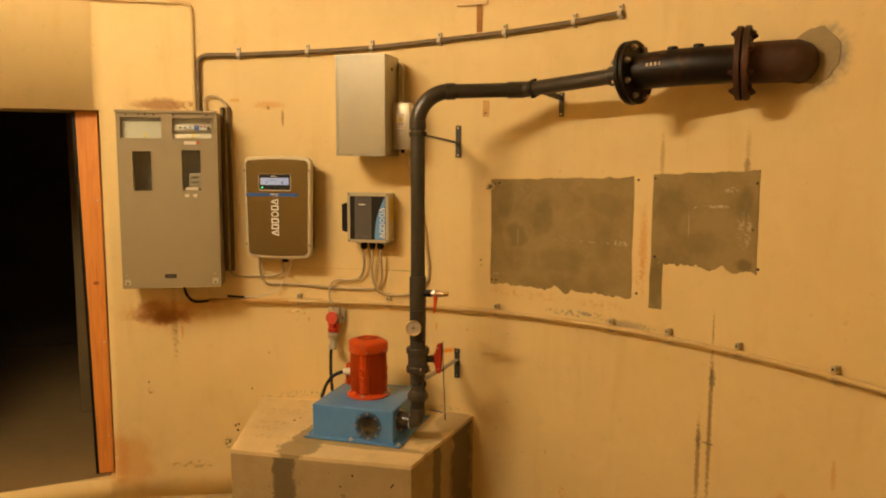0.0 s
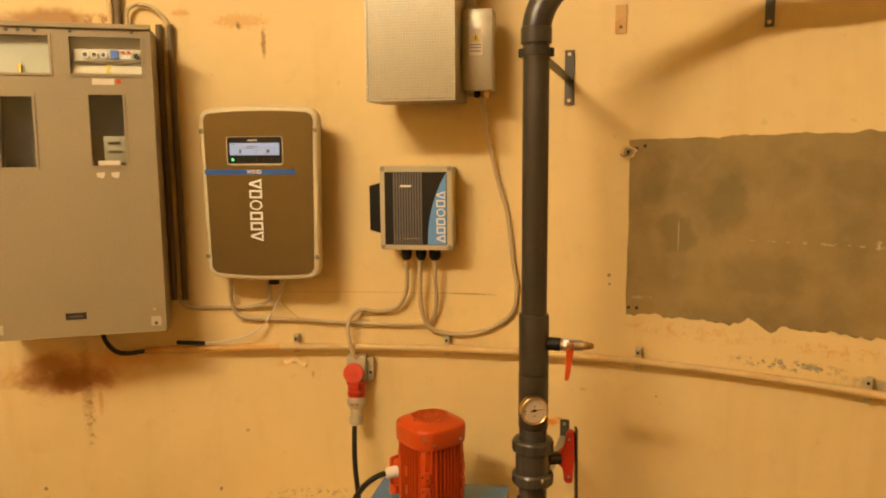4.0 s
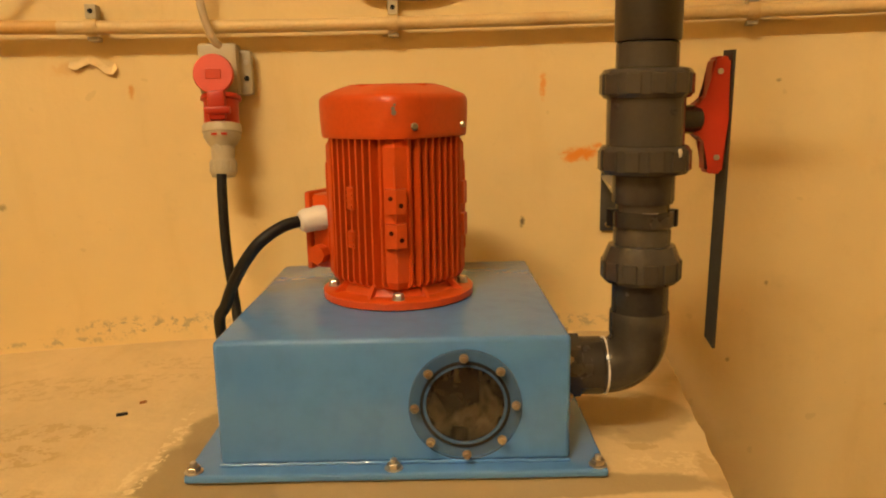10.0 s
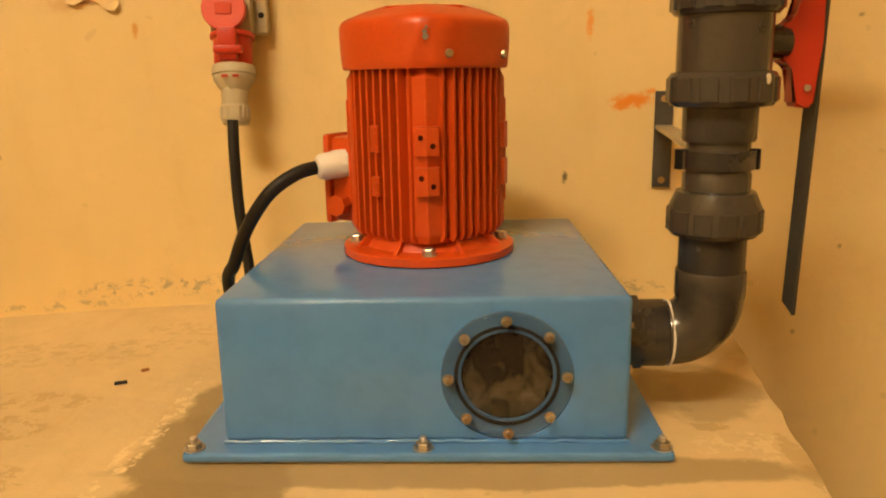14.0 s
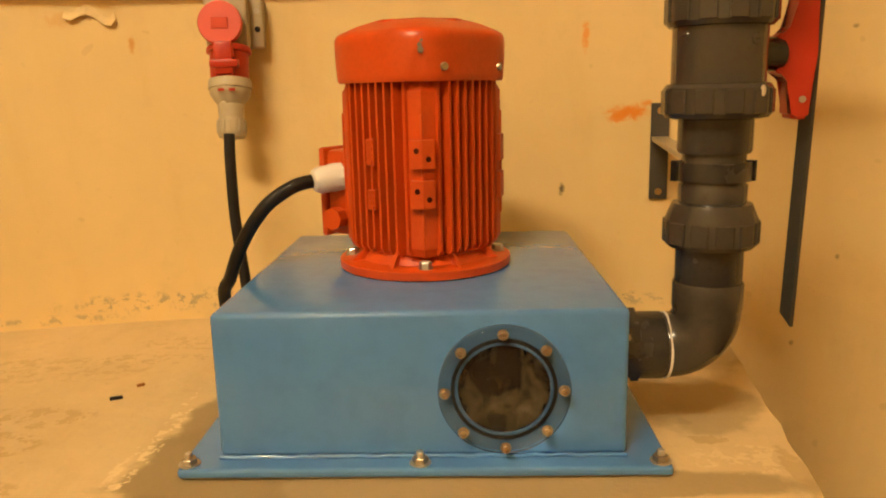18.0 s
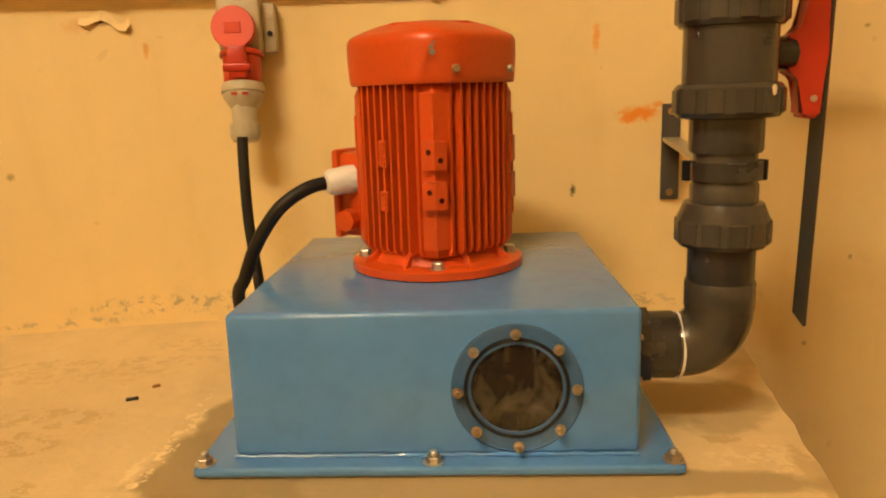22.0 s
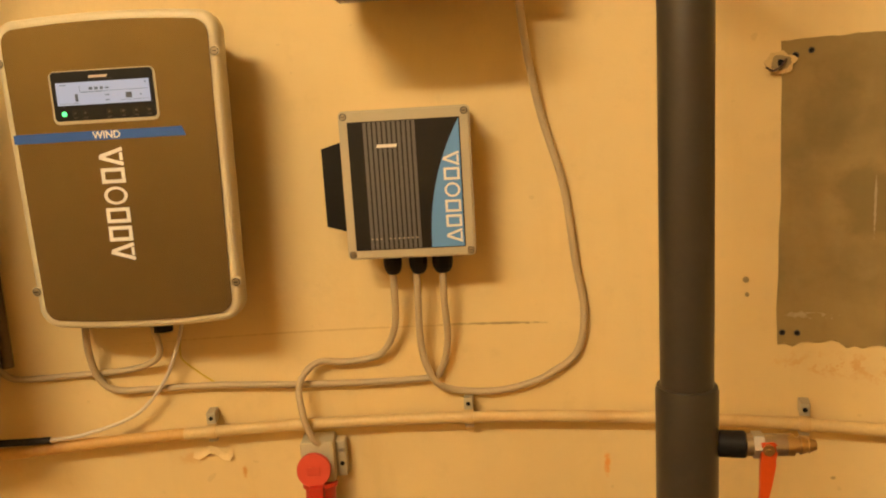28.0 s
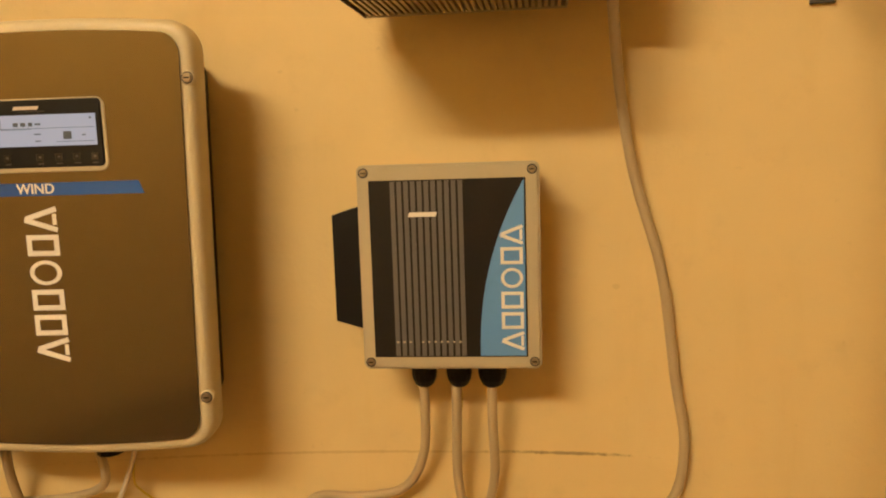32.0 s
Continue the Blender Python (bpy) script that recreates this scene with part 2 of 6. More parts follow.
def at_wall(a, z, off=0.0):
    """Local x runs to the right along the wall, y into it."""
    p = on_wall(a, z, off)
    return pose(p.x, p.y, p.z, 0, 0, -a)
def stained(name, base, marks, rough=0.7, uv=True, mottle=None, amount=0.5, scale=1.6, fine=70, bump=0.13, edge=(1.25, 0.35), flecks=0.16, stray=1.7):
    """Plaster or concrete with clouds, grain and single stains: (u, v, half width, half height, colour, strength)."""
    m, nt, b = node_tree(name)
    v = coords(nt, "UV" if uv else "Object")
    big, mid, small = noise_node(nt, v, scale, 6, 0.6), noise_node(nt, v, scale * 9, 5, 0.6), noise_node(nt, v, fine, 4, 0.6)
    c = mixed(nt, math_node(nt, "MULTIPLY", ramped(nt, big, 0.38, 0.72), amount), base, mottle or tuple(x * 0.72 for x in base))
    c = mixed(nt, math_node(nt, "MULTIPLY", ramped(nt, mid, 0.55, 0.8), 0.22), c, tuple(x * 0.66 for x in base))
    c = mixed(nt, math_node(nt, "MULTIPLY", ramped(nt, small, 0.62, 0.85), 0.2), c, tuple(x * 0.5 for x in base))
    smear = nt.nodes.new("ShaderNodeMapping")
    smear.inputs["Scale"].default_value = (5.0, 0.9, 3.0)
    nt.links.new(v, smear.inputs["Vector"])
    streak = noise_node(nt, smear.outputs[0], scale * 1.3, 5, 0.6, 0.3)
    c = mixed(nt, math_node(nt, "MULTIPLY", ramped(nt, streak, 0.5, 0.8), 0.30), c, tuple(x * y for x, y in zip(base, (0.80, 0.72, 0.55))))
    pale = noise_node(nt, v, scale * 3.1, 5, 0.55, 0.5)
    c = mixed(nt, math_node(nt, "MULTIPLY", ramped(nt, pale, 0.52, 0.75), 0.22), c, tuple(min(0.88, x * 1.14 + 0.03) for x in base))
    warp = math_node(nt, "MULTIPLY", math_node(nt, "SUBTRACT", noise_node(nt, v, 14, 7, 0.6, 0.2), 0.5), stray)
    frayed = math_node(nt, "MULTIPLY", math_node(nt, "SUBTRACT", noise_node(nt, v, 80, 5, 0.65, 0.4), 0.5), 2.0)
    flakes = ramped(nt, noise_node(nt, v, 46, 4, 0.7), 0.50, 0.56)
    fleck = ramped(nt, noise_node(nt, v, 23, 2, 0.5), 0.725, 0.75)
    c = mixed(nt, math_node(nt, "MULTIPLY", fleck, flecks), c, tuple(x * 0.42 for x in base))
    for u, w, ru, rw, col, strength, *kind in marks:
        mp = nt.nodes.new("ShaderNodeMapping")
        mp.vector_type = "TEXTURE"
        mp.inputs["Location"].default_value = (u, w, 0)
        mp.inputs["Scale"].default_value = (ru, rw, 1000)
        nt.links.new(v, mp.inputs["Vector"])
        ln = nt.nodes.new("ShaderNodeVectorMath")
        ln.operation = "LENGTH"
        nt.links.new(mp.outputs[0], ln.inputs[0])
        mask = ramped(nt, math_node(nt, "ADD", ln.outputs["Value"], frayed if min(ru, rw) < 0.03 else warp), *edge)
        if kind:
            mask = math_node(nt, "MULTIPLY", mask, flakes)
        c = mixed(nt, math_node(nt, "MULTIPLY", mask, strength), c, col)
    nt.links.new(c, b.inputs["Base Color"])
    b.inputs["Roughness"].default_value = rough
    bumped(nt, b, math_node(nt, "ADD", math_node(nt, "MULTIPLY", mid, 2.0), small), bump, 0.0025)
    return m


def arc(a):
    return R * radians(a)


ORANGE, BROWN, CEMENT, SOOT = (0.62, 0.27, 0.05), (0.26, 0.10, 0.02), (0.24, 0.22, 0.17), (0.07, 0.045, 0.02)
DARKST = (0.20, 0.10, 0.025)
WALL = stained("cream_wall_paint", (0.755, 0.585, 0.275), [
    (arc(-25.3), 0.88, 0.11, 0.05, BROWN, 0.75), (arc(-25.8), 0.90, 0.20, 0.09, ORANGE, 0.5), (arc(-22.0), 0.94, 0.16, 0.035, ORANGE, 0.5),
    (arc(-30), 0.08, 0.13, 0.16, ORANGE, 0.45), (arc(-25), 0.86, 0.02, 0.16, BROWN, 0.35), (arc(-25.6), 1.995, 0.16, 0.035, BROWN, 0.75), (arc(-22.9), 1.99, 0.09, 0.03, BROWN, 0.7, "flaked"), (arc(-26.6), 0.875, 0.14, 0.045, BROWN, 0.8), (arc(-27.3), 0.925, 0.10, 0.04, (0.33, 0.13, 0.03), 0.7), (arc(-24.9), 0.76, 0.014, 0.13, BROWN, 0.55, "flaked"), (arc(-24.2), 0.80, 0.008, 0.05, ORANGE, 0.6), (arc(-27.9), 0.472, 0.018, 0.022, BROWN, 0.6, "flaked"), (arc(-22.4), 0.034, 0.05, 0.016, SOOT, 0.6, "flaked"), (arc(-31.2), 0.12, 0.05, 0.16, ORANGE, 0.5), (arc(-17.7), 2.024, 0.03, 0.012, ORANGE, 0.6),
    (arc(-14.0), 2.0, 0.09, 0.022, ORANGE, 0.5), (arc(-14.1), 1.985, 0.008, 0.012, SOOT, 0.7), (arc(-12.5), 1.935, 0.008, 0.05, BROWN, 0.75),
    (arc(6.35), 0.742, 0.034, 0.012, (0.75, 0.26, 0.02), 1.0), (arc(5.95), 0.735, 0.016, 0.010, (0.75, 0.26, 0.02), 0.9), (arc(6.9), 0.755, 0.010, 0.006, (0.75, 0.26, 0.02), 0.8), (arc(4.9), 0.862, 0.006, 0.022, (0.75, 0.28, 0.03), 0.8), (arc(16), 1.065, 0.18, 0.026, ORANGE, 0.3, "flaked"),
    (arc(23), 1.06, 0.16, 0.02, ORANGE, 0.4, "flaked"), (arc(27.4), 1.36, 0.02, 0.16, ORANGE, 0.5), (arc(20.5), 1.005, 0.16, 0.018, CEMENT, 0.85, "flaked"),
    (arc(26), 0.985, 0.13, 0.022, CEMENT, 0.6), (arc(34.5), 0.62, 0.011, 0.38, DARKST, 0.75), (arc(34.6), 0.83, 0.014, 0.05, SOOT, 0.6), (arc(34.4), 0.55, 0.03, 0.006, SOOT, 0.55), (arc(33.5), 0.45, 0.012, 0.2, DARKST, 0.7), (arc(33.5), 0.56, 0.014, 0.05, SOOT, 0.5), (arc(34.5), 1.03, 0.004, 0.07, SOOT, 0.5),
    (arc(29.0), 1.73, 0.012, 0.10, BROWN, 0.4), (arc(36.9), 1.695, 0.016, 0.035, DARKST, 0.6), (arc(36.9), 1.76, 0.012, 0.08, BROWN, 0.3), (arc(27.3), 1.25, 0.03, 0.12, ORANGE, 0.55, "flaked"), (arc(13), 1.075, 0.1, 0.02, ORANGE, 0.3, "flaked"), (arc(42.8), 2.075, 0.10, 0.10, CEMENT, 0.95),
    (arc(41.3), 0.42, 0.03, 0.04, ORANGE, 0.4), (arc(45.5), 0.6, 0.012, 0.06, ORANGE, 0.5),
    (arc(-10.6), 0.448, 0.11, 0.017, CEMENT, 0.6, "flaked"), (arc(-8.2), 0.447, 0.07, 0.018, CEMENT, 0.5, "flaked"), (arc(-13.4), 0.427, 0.12, 0.008, CEMENT, 0.5, "flaked"), (arc(6), 0.436, 0.1, 0.012, CEMENT, 0.5, "flaked"), (arc(-2), 0.436, 0.1, 0.008, CEMENT, 0.4, "flaked"),
    (arc(-11.1), 0.904, 0.026, 0.0045, BROWN, 0.6), (arc(-10.45), 0.893, 0.010, 0.008, BROWN, 0.45), (arc(-9.95), 0.862, 0.005, 0.012, ORANGE, 0.8), (arc(-19.4), 0.165, 0.03, 0.03, SOOT, 0.9, "flaked"), (arc(-24), 0.05, 0.12, 0.02, BROWN, 0.5, "flaked"),
    (arc(13.1), 0.514, 0.004, 0.005, SOOT, 0.5), (arc(11.9), 0.369, 0.005, 0.005, SOOT, 0.5), (arc(13.1), 0.863, 0.005, 0.004, SOOT, 0.5), (arc(17.5), 0.30, 0.012, 0.012, SOOT, 0.7, "flaked"), (arc(19.5), 0.12, 0.02, 0.05, ORANGE, 0.6, "flaked"),
    (arc(4.15), 0.62, 0.005, 0.009, SOOT, 0.9), (arc(-14.6), 0.672, 0.007, 0.006, SOOT, 0.5), (arc(-28), 0.52, 0.006, 0.007, SOOT, 0.7), (arc(-16.6), 0.47, 0.006, 0.008, SOOT, 0.7),
    (arc(-6), 1.141, 0.40, 0.0022, BROWN, 0.25), (arc(0.8), 1.1425, 0.09, 0.0028, SOOT, 0.6), (arc(-12), 0.90, 0.03, 0.012, ORANGE, 0.3),
    (arc(8.5), 0.86, 0.012, 0.005, ORANGE, 0.5),
], amount=0.36, mottle=(0.67, 0.49, 0.195), bump=0.24)
CHALK, GRIME = (0.52, 0.45, 0.30), (0.150, 0.114, 0.040)
PATCH = stained("bare_cement_render", (0.31, 0.225, 0.085), [
    (arc(14), 1.36, 0.06, 0.06, GRIME, 0.55), (arc(12.6), 1.5, 0.05, 0.08, GRIME, 0.4), (arc(16.8), 1.44, 0.06, 0.09, GRIME, 0.5), (arc(19), 1.25, 0.13, 0.06, GRIME, 0.4), (arc(24), 1.52, 0.10, 0.06, GRIME, 0.35),
    (arc(22), 1.345, 0.18, 0.0035, CHALK, 0.5, "flaked"), (arc(25.2), 1.35, 0.045, 0.014, CHALK, 0.75, "flaked"), (arc(14.1), 1.35, 0.002, 0.05, CHALK, 0.5), (arc(12.4), 1.16, 0.05, 0.006, CHALK, 0.5, "flaked"),
    (arc(31.8), 1.445, 0.0025, 0.055, CHALK, 0.6), (arc(34.4), 1.533, 0.055, 0.007, CHALK, 0.9, "flaked"), (arc(32.1), 1.525, 0.022, 0.006, CHALK, 0.8, "flaked"), (arc(37.0), 1.45, 0.03, 0.10, CHALK, 0.65, "flaked"), (arc(35.6), 1.60, 0.03, 0.014, CHALK, 0.7, "flaked"),
    (arc(36.9), 1.55, 0.04, 0.06, GRIME, 0.6), (arc(37), 1.31, 0.05, 0.03, (0.08, 0.06, 0.026), 0.6), (arc(30), 1.52, 0.08, 0.10, GRIME, 0.5), (arc(33), 1.38, 0.10, 0.05, GRIME, 0.4), (arc(28.7), 1.2, 0.04, 0.1, GRIME, 0.7),
], amount=0.85, rough=0.85, scale=5.0, mottle=(0.20, 0.148, 0.054), edge=(1.2, 0.6))
DAMP_AND_SHADE, RIMED, DUST = (0.29, 0.22, 0.105), (0.80, 0.66, 0.38), (0.44, 0.31, 0.13)
PLINTH = stained("dusty_screed", (0.68, 0.53, 0.28), [
    (-2.02 + 1.86, 4.70 - 4.34, 0.062, 0.105, DAMP_AND_SHADE, 0.85), (-2.01 + 1.86, 4.58 - 4.34, 0.085, 0.115, DAMP_AND_SHADE, 0.9), (-2.00 + 1.86, 4.44 - 4.34, 0.095, 0.12, DAMP_AND_SHADE, 0.9),
    # the two ellipses right of the pump paint damp together with the elbow's shadow
    (-1.74 + 1.86, 4.535 - 4.34, 0.36, 0.032, (0.33, 0.25, 0.12), 0.8), (-1.48 + 1.86, 4.73 - 4.34, 0.085, 0.085, DAMP_AND_SHADE, 0.55), (-1.42 + 1.86, 4.98 - 4.34, 0.09, 0.16, DAMP_AND_SHADE, 0.5),
    (-2.088 + 1.86, 4.66 - 4.34, 0.010, 0.13, RIMED, 0.8, "flaked"), (-2.098 + 1.86, 4.53 - 4.34, 0.012, 0.12, RIMED, 0.8, "flaked"), (-1.47 + 1.86, 4.585 - 4.34, 0.06, 0.03, RIMED, 0.5, "flaked"),
    (-2.27 + 1.86, 4.70 - 4.34, 0.08, 0.03, DUST, 0.55, "flaked"), (-2.28 + 1.86, 4.63 - 4.34, 0.06, 0.035, DUST, 0.65, "flaked"), (-2.33 + 1.86, 4.86 - 4.34, 0.16, 0.05, DUST, 0.4, "flaked"),
    (-2.2 + 1.86, 4.90 - 4.34, 0.09, 0.02, DUST, 0.4, "flaked"), (-2.16 + 1.86, 4.97 - 4.34, 0.10, 0.03, DUST, 0.35, "flaked"), (-2.22 + 1.86, 4.52 - 4.34, 0.05, 0.03, DUST, 0.5, "flaked"),
    (-1.5 + 1.86, 4.63 - 4.34, 0.02, 0.01, DUST, 0.6), (-1.43 + 1.86, 4.56 - 4.34, 0.012, 0.05, DUST, 0.5),
], uv=False, scale=5, fine=60, amount=0.5, bump=0.3, edge=(1.08, 0.85), flecks=0.3, stray=0.9)
FLOOR = stained("brown_painted_floor", (0.085, 0.040, 0.017), [(-3.45, 4.72, 0.40, 0.26, (0.52, 0.40, 0.21), 0.95), (-2.85, 4.88, 0.5, 0.14, (0.50, 0.38, 0.19), 0.9), (-2.5, 4.3, 0.3, 0.3, (0.30, 0.21, 0.10), 0.6)], uv=False, scale=1.5, fine=60)
CEILING = stained("ceiling_plaster", (0.76, 0.58, 0.27), [], uv=False)
# near-black base stands for the lack of light in the passage
SHADED_CONCRETE = stained("shade_dark_concrete", (0.065, 0.05, 0.03), [], uv=False, scale=2)


def round_wall():
    """The ring wall in one piece, with the doorway cut through it."""
    bm = bm_new()
    uv = bm.loops.layers.uv.new("arc")
    angles = [DOOR0 + (DOOR1 - DOOR0) * i / 28 for i in range(28)] + [DOOR1 + (360 + DOOR0 - DOOR1) * i / 500 for i in range(500)]
    levels = (FLOOR_Z, 0.0, DOOR_TOP, TOP)
    inner = [[bm.verts.new(on_wall(a, z)) for z in levels] for a in angles]
    outer = [[bm.verts.new(on_wall(a, z, -THICK)) for z in levels] for a in angles]
    n = len(angles)
    for i in range(n):
        j = (i + 1) % n
        for k in (0, 1, 2):
            if k == 1 and i < 28:
                continue
            bm.faces.new((inner[i][k], inner[i][k + 1], inner[j][k + 1], inner[j][k])).smooth = True
            bm.faces.new((outer[i][k], outer[j][k], outer[j][k + 1], outer[i][k + 1])).smooth = True
        bm.faces.new((inner[i][3], outer[i][3], outer[j][3], inner[j][3]))
        for k in (0, 1, 2) if i < 28 else (0,):
            bm.faces.new((inner[i][k], inner[j][k], outer[j][k], outer[i][k]))
    for i in (0, 28):
        bm.faces.new((inner[i][1], inner[i][2], outer[i][2], outer[i][1]))
    bmesh.ops.recalc_face_normals(bm, faces=bm.faces)
    for f in bm.faces:
        c = f.calc_center_median()
        mid = math.degrees(math.atan2(c.x - CX, c.y - CY))
        for l in f.loops:
            a = math.degrees(math.atan2(l.vert.co.x - CX, l.vert.co.y - CY))
            a += 360 * round((mid - a) / 360)
            l[uv].uv = (arc(a), l.vert.co.z)
    me = bpy.data.meshes.new("wall_round")
    bm.to_mesh(me)
    bm.free()
    me.materials.append(WALL)
    return new("wall_round", me)


tagged(round_wall(), "round cream painted plaster wall with rust stains", "wall", kind="structure")
tagged(part("ceiling", lathe([(R + THICK, TOP + 0.002), (R + THICK, TOP + 0.2)], pose(CX, CY, 0), 96), CEILING, kind="structure"), "cream painted concrete ceiling", "ceiling")
tagged(part("floor", lathe([(R + THICK, FLOOR_Z - 0.2), (R + THICK, FLOOR_Z)], pose(CX, CY, 0), 96), FLOOR, kind="structure"), "worn brown painted concrete floor, dusty along the wall", "floor")

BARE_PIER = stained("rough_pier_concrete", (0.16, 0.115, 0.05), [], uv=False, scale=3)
# the dark passage behind the doorway; the shade on its walls is in their colour
PASS = at_wall(-41.7, 0)
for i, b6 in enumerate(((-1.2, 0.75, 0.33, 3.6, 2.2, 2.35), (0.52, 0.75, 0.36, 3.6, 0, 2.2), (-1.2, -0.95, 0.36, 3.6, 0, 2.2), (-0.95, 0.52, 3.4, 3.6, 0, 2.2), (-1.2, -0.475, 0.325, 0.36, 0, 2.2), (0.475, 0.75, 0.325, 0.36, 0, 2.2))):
    ob = part("ceiling_passage" if i == 0 else "wall_passage_%d" % i, box(*b6), SHADED_CONCRETE, kind="structure")
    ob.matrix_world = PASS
    tagged(ob, "bare concrete passage behind the doorway, its darkness put into the colour", "ceiling" if i == 0 else "wall")
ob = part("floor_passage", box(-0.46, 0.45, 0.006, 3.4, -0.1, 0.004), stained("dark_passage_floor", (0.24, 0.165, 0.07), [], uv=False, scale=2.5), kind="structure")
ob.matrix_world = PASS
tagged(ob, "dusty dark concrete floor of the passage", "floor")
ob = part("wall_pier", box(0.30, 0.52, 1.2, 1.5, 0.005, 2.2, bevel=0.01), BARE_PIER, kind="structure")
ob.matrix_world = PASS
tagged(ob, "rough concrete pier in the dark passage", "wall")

m, nt, b = node_tree("orange_pine")
v = coords(nt)
mp = nt.nodes.new("ShaderNodeMapping")
mp.inputs["Scale"].default_value = (14, 14, 0.9)
nt.links.new(v, mp.inputs["Vector"])
grain = noise_node(nt, mp.outputs[0], 3.0, 6, 0.6, 1.2)
nt.links.new(mixed(nt, ramped(nt, grain, 0.35, 0.7), (0.66, 0.27, 0.055), (0.54, 0.19, 0.034)), b.inputs["Base Color"])
b.inputs["Roughness"].default_value = 0.55
bumped(nt, b, grain, 0.2)
WOOD = m
BROWN_KNOT = paint("pine_knot", (0.30, 0.085, 0.018), 0.5, amount=0.4, coarse=60, bump=0.2)

door = thing("door_frame", at_wall(DOOR1, 0), "orange stained pine door post standing in the doorway", "door frame")
part("post", prism([(-0.125, DOOR_TOP - 0.004), (-0.020, DOOR_TOP - 0.004), (-0.018, 0.012), (-0.092, 0.012)], 0.06, 0.115), WOOD, door)
part("edge_strip", prism([(-0.139, DOOR_TOP - 0.006), (-0.1265, DOOR_TOP - 0.006), (-0.0935, 0.012), (-0.106, 0.012)], 0.055, 0.12), BLACK, door, "black edge strip")
part("knot", lathe([(0.016, 0), (0.015, 0.0012)], Matrix.Translation((-0.062, 0.0598, 1.06)) @ Matrix.Diagonal((1, 1, 0.6, 1)) @ pose(0, 0, 0, 90, 0, 0), 14), BROWN_KNOT, door, "dark knot")
for z in (0.22, 0.74, 1.5):
    part("screw", rod((-0.035, 0.0602, z), (-0.035, 0.058, z), 0.005, 10), STEEL, door)
tagged(door, kind="structure")

# bare patches where boards once hung
def wall_sheet(name, a0, a1, top, bottom, off, mat, label, n=60):
    bm = bm_new()
    uv = bm.loops.layers.uv.new("arc")
    cols = []
    for i in range(n + 1):
        a = a0 + (a1 - a0) * i / n
        j = 0.10 * noise.noise((a * 7.1, 3.3, off * 99)) if i in (0, n) else 0
        zt, zb = top(a), bottom(a)
        zs = [zt + (zb - zt) * k / 8 for k in range(9)]
        cols.append([bm.verts.new(on_wall(a + (0.10 * noise.noise((z * 9, a, 5.0)) if i in (0, n) else 0), z, off)) for z in zs])
    for p, q in zip(cols, cols[1:]):
        for k in range(8):
            bm.faces.new((p[k], p[k + 1], q[k + 1], q[k])).smooth = True
    for f in bm.faces:
        for l in f.loops:
            l[uv].uv = (R * math.atan2(l.vert.co.x - CX, l.vert.co.y - CY), l.vert.co.z)
    g = bmesh.ops.extrude_face_region(bm, geom=list(bm.faces))
    for vv in g["geom"]:
        if isinstance(vv, bmesh.types.BMVert):
            d = Vector((vv.co.x - CX, vv.co.y - CY, 0)).normalized()
            vv.co += d * (off + 0.002)
    for f in bm.faces:
        f.smooth = False
    ob = part(name, bm, mat, kind="structure")
    return tagged(ob, label, "wall patch")


def ragged(z, amp, k=1.0, slope=0.0, a0=0.0):
    return lambda a: z + slope * (a - a0) + amp * (noise.noise((a * 0.9 * k, z * 10, 0)) + 0.6 * noise.noise((a * 2.9 * k, z * 7, 1.7)))


wall_sheet("trim_patch_wide", 11.1, 26.3, ragged(1.622, 0.006, 1, 0.0014, 11), ragged(1.108, 0.022, 1, 0.0, 11), 0.0025, PATCH, "bare grey cement rectangle left on the painted wall")
wall_sheet("trim_patch_narrow", 28.2, 38.1, ragged(1.657, 0.006, 1, 0.0022, 28), ragged(1.283, 0.02), 0.0025, PATCH, "bare grey cement patch with chalky scratches")
wall_sheet("trim_patch_strip", 28.15, 29.35, ragged(1.281, 0.004), ragged(1.078, 0.006), 0.0025, PATCH, "small bare cement strip below the patch", 8)

# ---- concrete plinth ----
plinth = thing("concrete_plinth", pose(-1.86, 4.34, FLOOR_Z), "cast concrete pump plinth with damp dark stains, against the wall", "plinth")
base = [(-2.285, 4.325), (-1.443, 4.380), (-1.342, 5.16), (-2.56, 5.14)]


def block(z0, z1, grow, cuts, wear):
    """A worn block over the plinth's outline."""
    bm = bm_new()
    cx, cy = -1.89, 4.75
    pts = [(x + grow * (1 if x > cx else -1), y - (grow if y < cy else 0)) for x, y in base]
    lo = [bm.verts.new((x, y, z0)) for x, y in pts]
    hi = [bm.verts.new((x, y, z1)) for x, y in pts]
    bm.faces.new(lo[::-1])
    bm.faces.new(hi)
    for i in range(4):
        bm.faces.new((lo[i], lo[(i + 1) % 4], hi[(i + 1) % 4], hi[i]))
    bmesh.ops.recalc_face_normals(bm, faces=bm.faces)
    es = [e for e in bm.edges if abs(e.verts[0].co.z - e.verts[1].co.z) < 1e-4] if z1 - z0 < 0.1 else list(bm.edges)
    bmesh.ops.subdivide_edges(bm, edges=es, cuts=cuts, use_grid_fill=True)
    bm.normal_update()
    for v in bm.verts:
        if any(len(e.link_faces) == 2 and e.calc_face_angle() > 0.5 for e in v.link_edges) and v.co.z > FLOOR_Z + 0.01:
            d = Vector((v.co.x - cx, v.co.y - cy, 0)).normalized() * (wear * abs(noise.noise(v.co * 11)))
            v.co -= d
            if v.co.z > z1 - 1e-3:
                v.co.z -= wear * 0.8 * abs(noise.noise(v.co * 9 + Vector((3, 1, 7))))
        elif v.co.z > 0.40:
            v.co.z -= 0.0015 * abs(noise.noise(v.co * 6))
    bm.transform(plinth.matrix_world.inverted())
    return bm


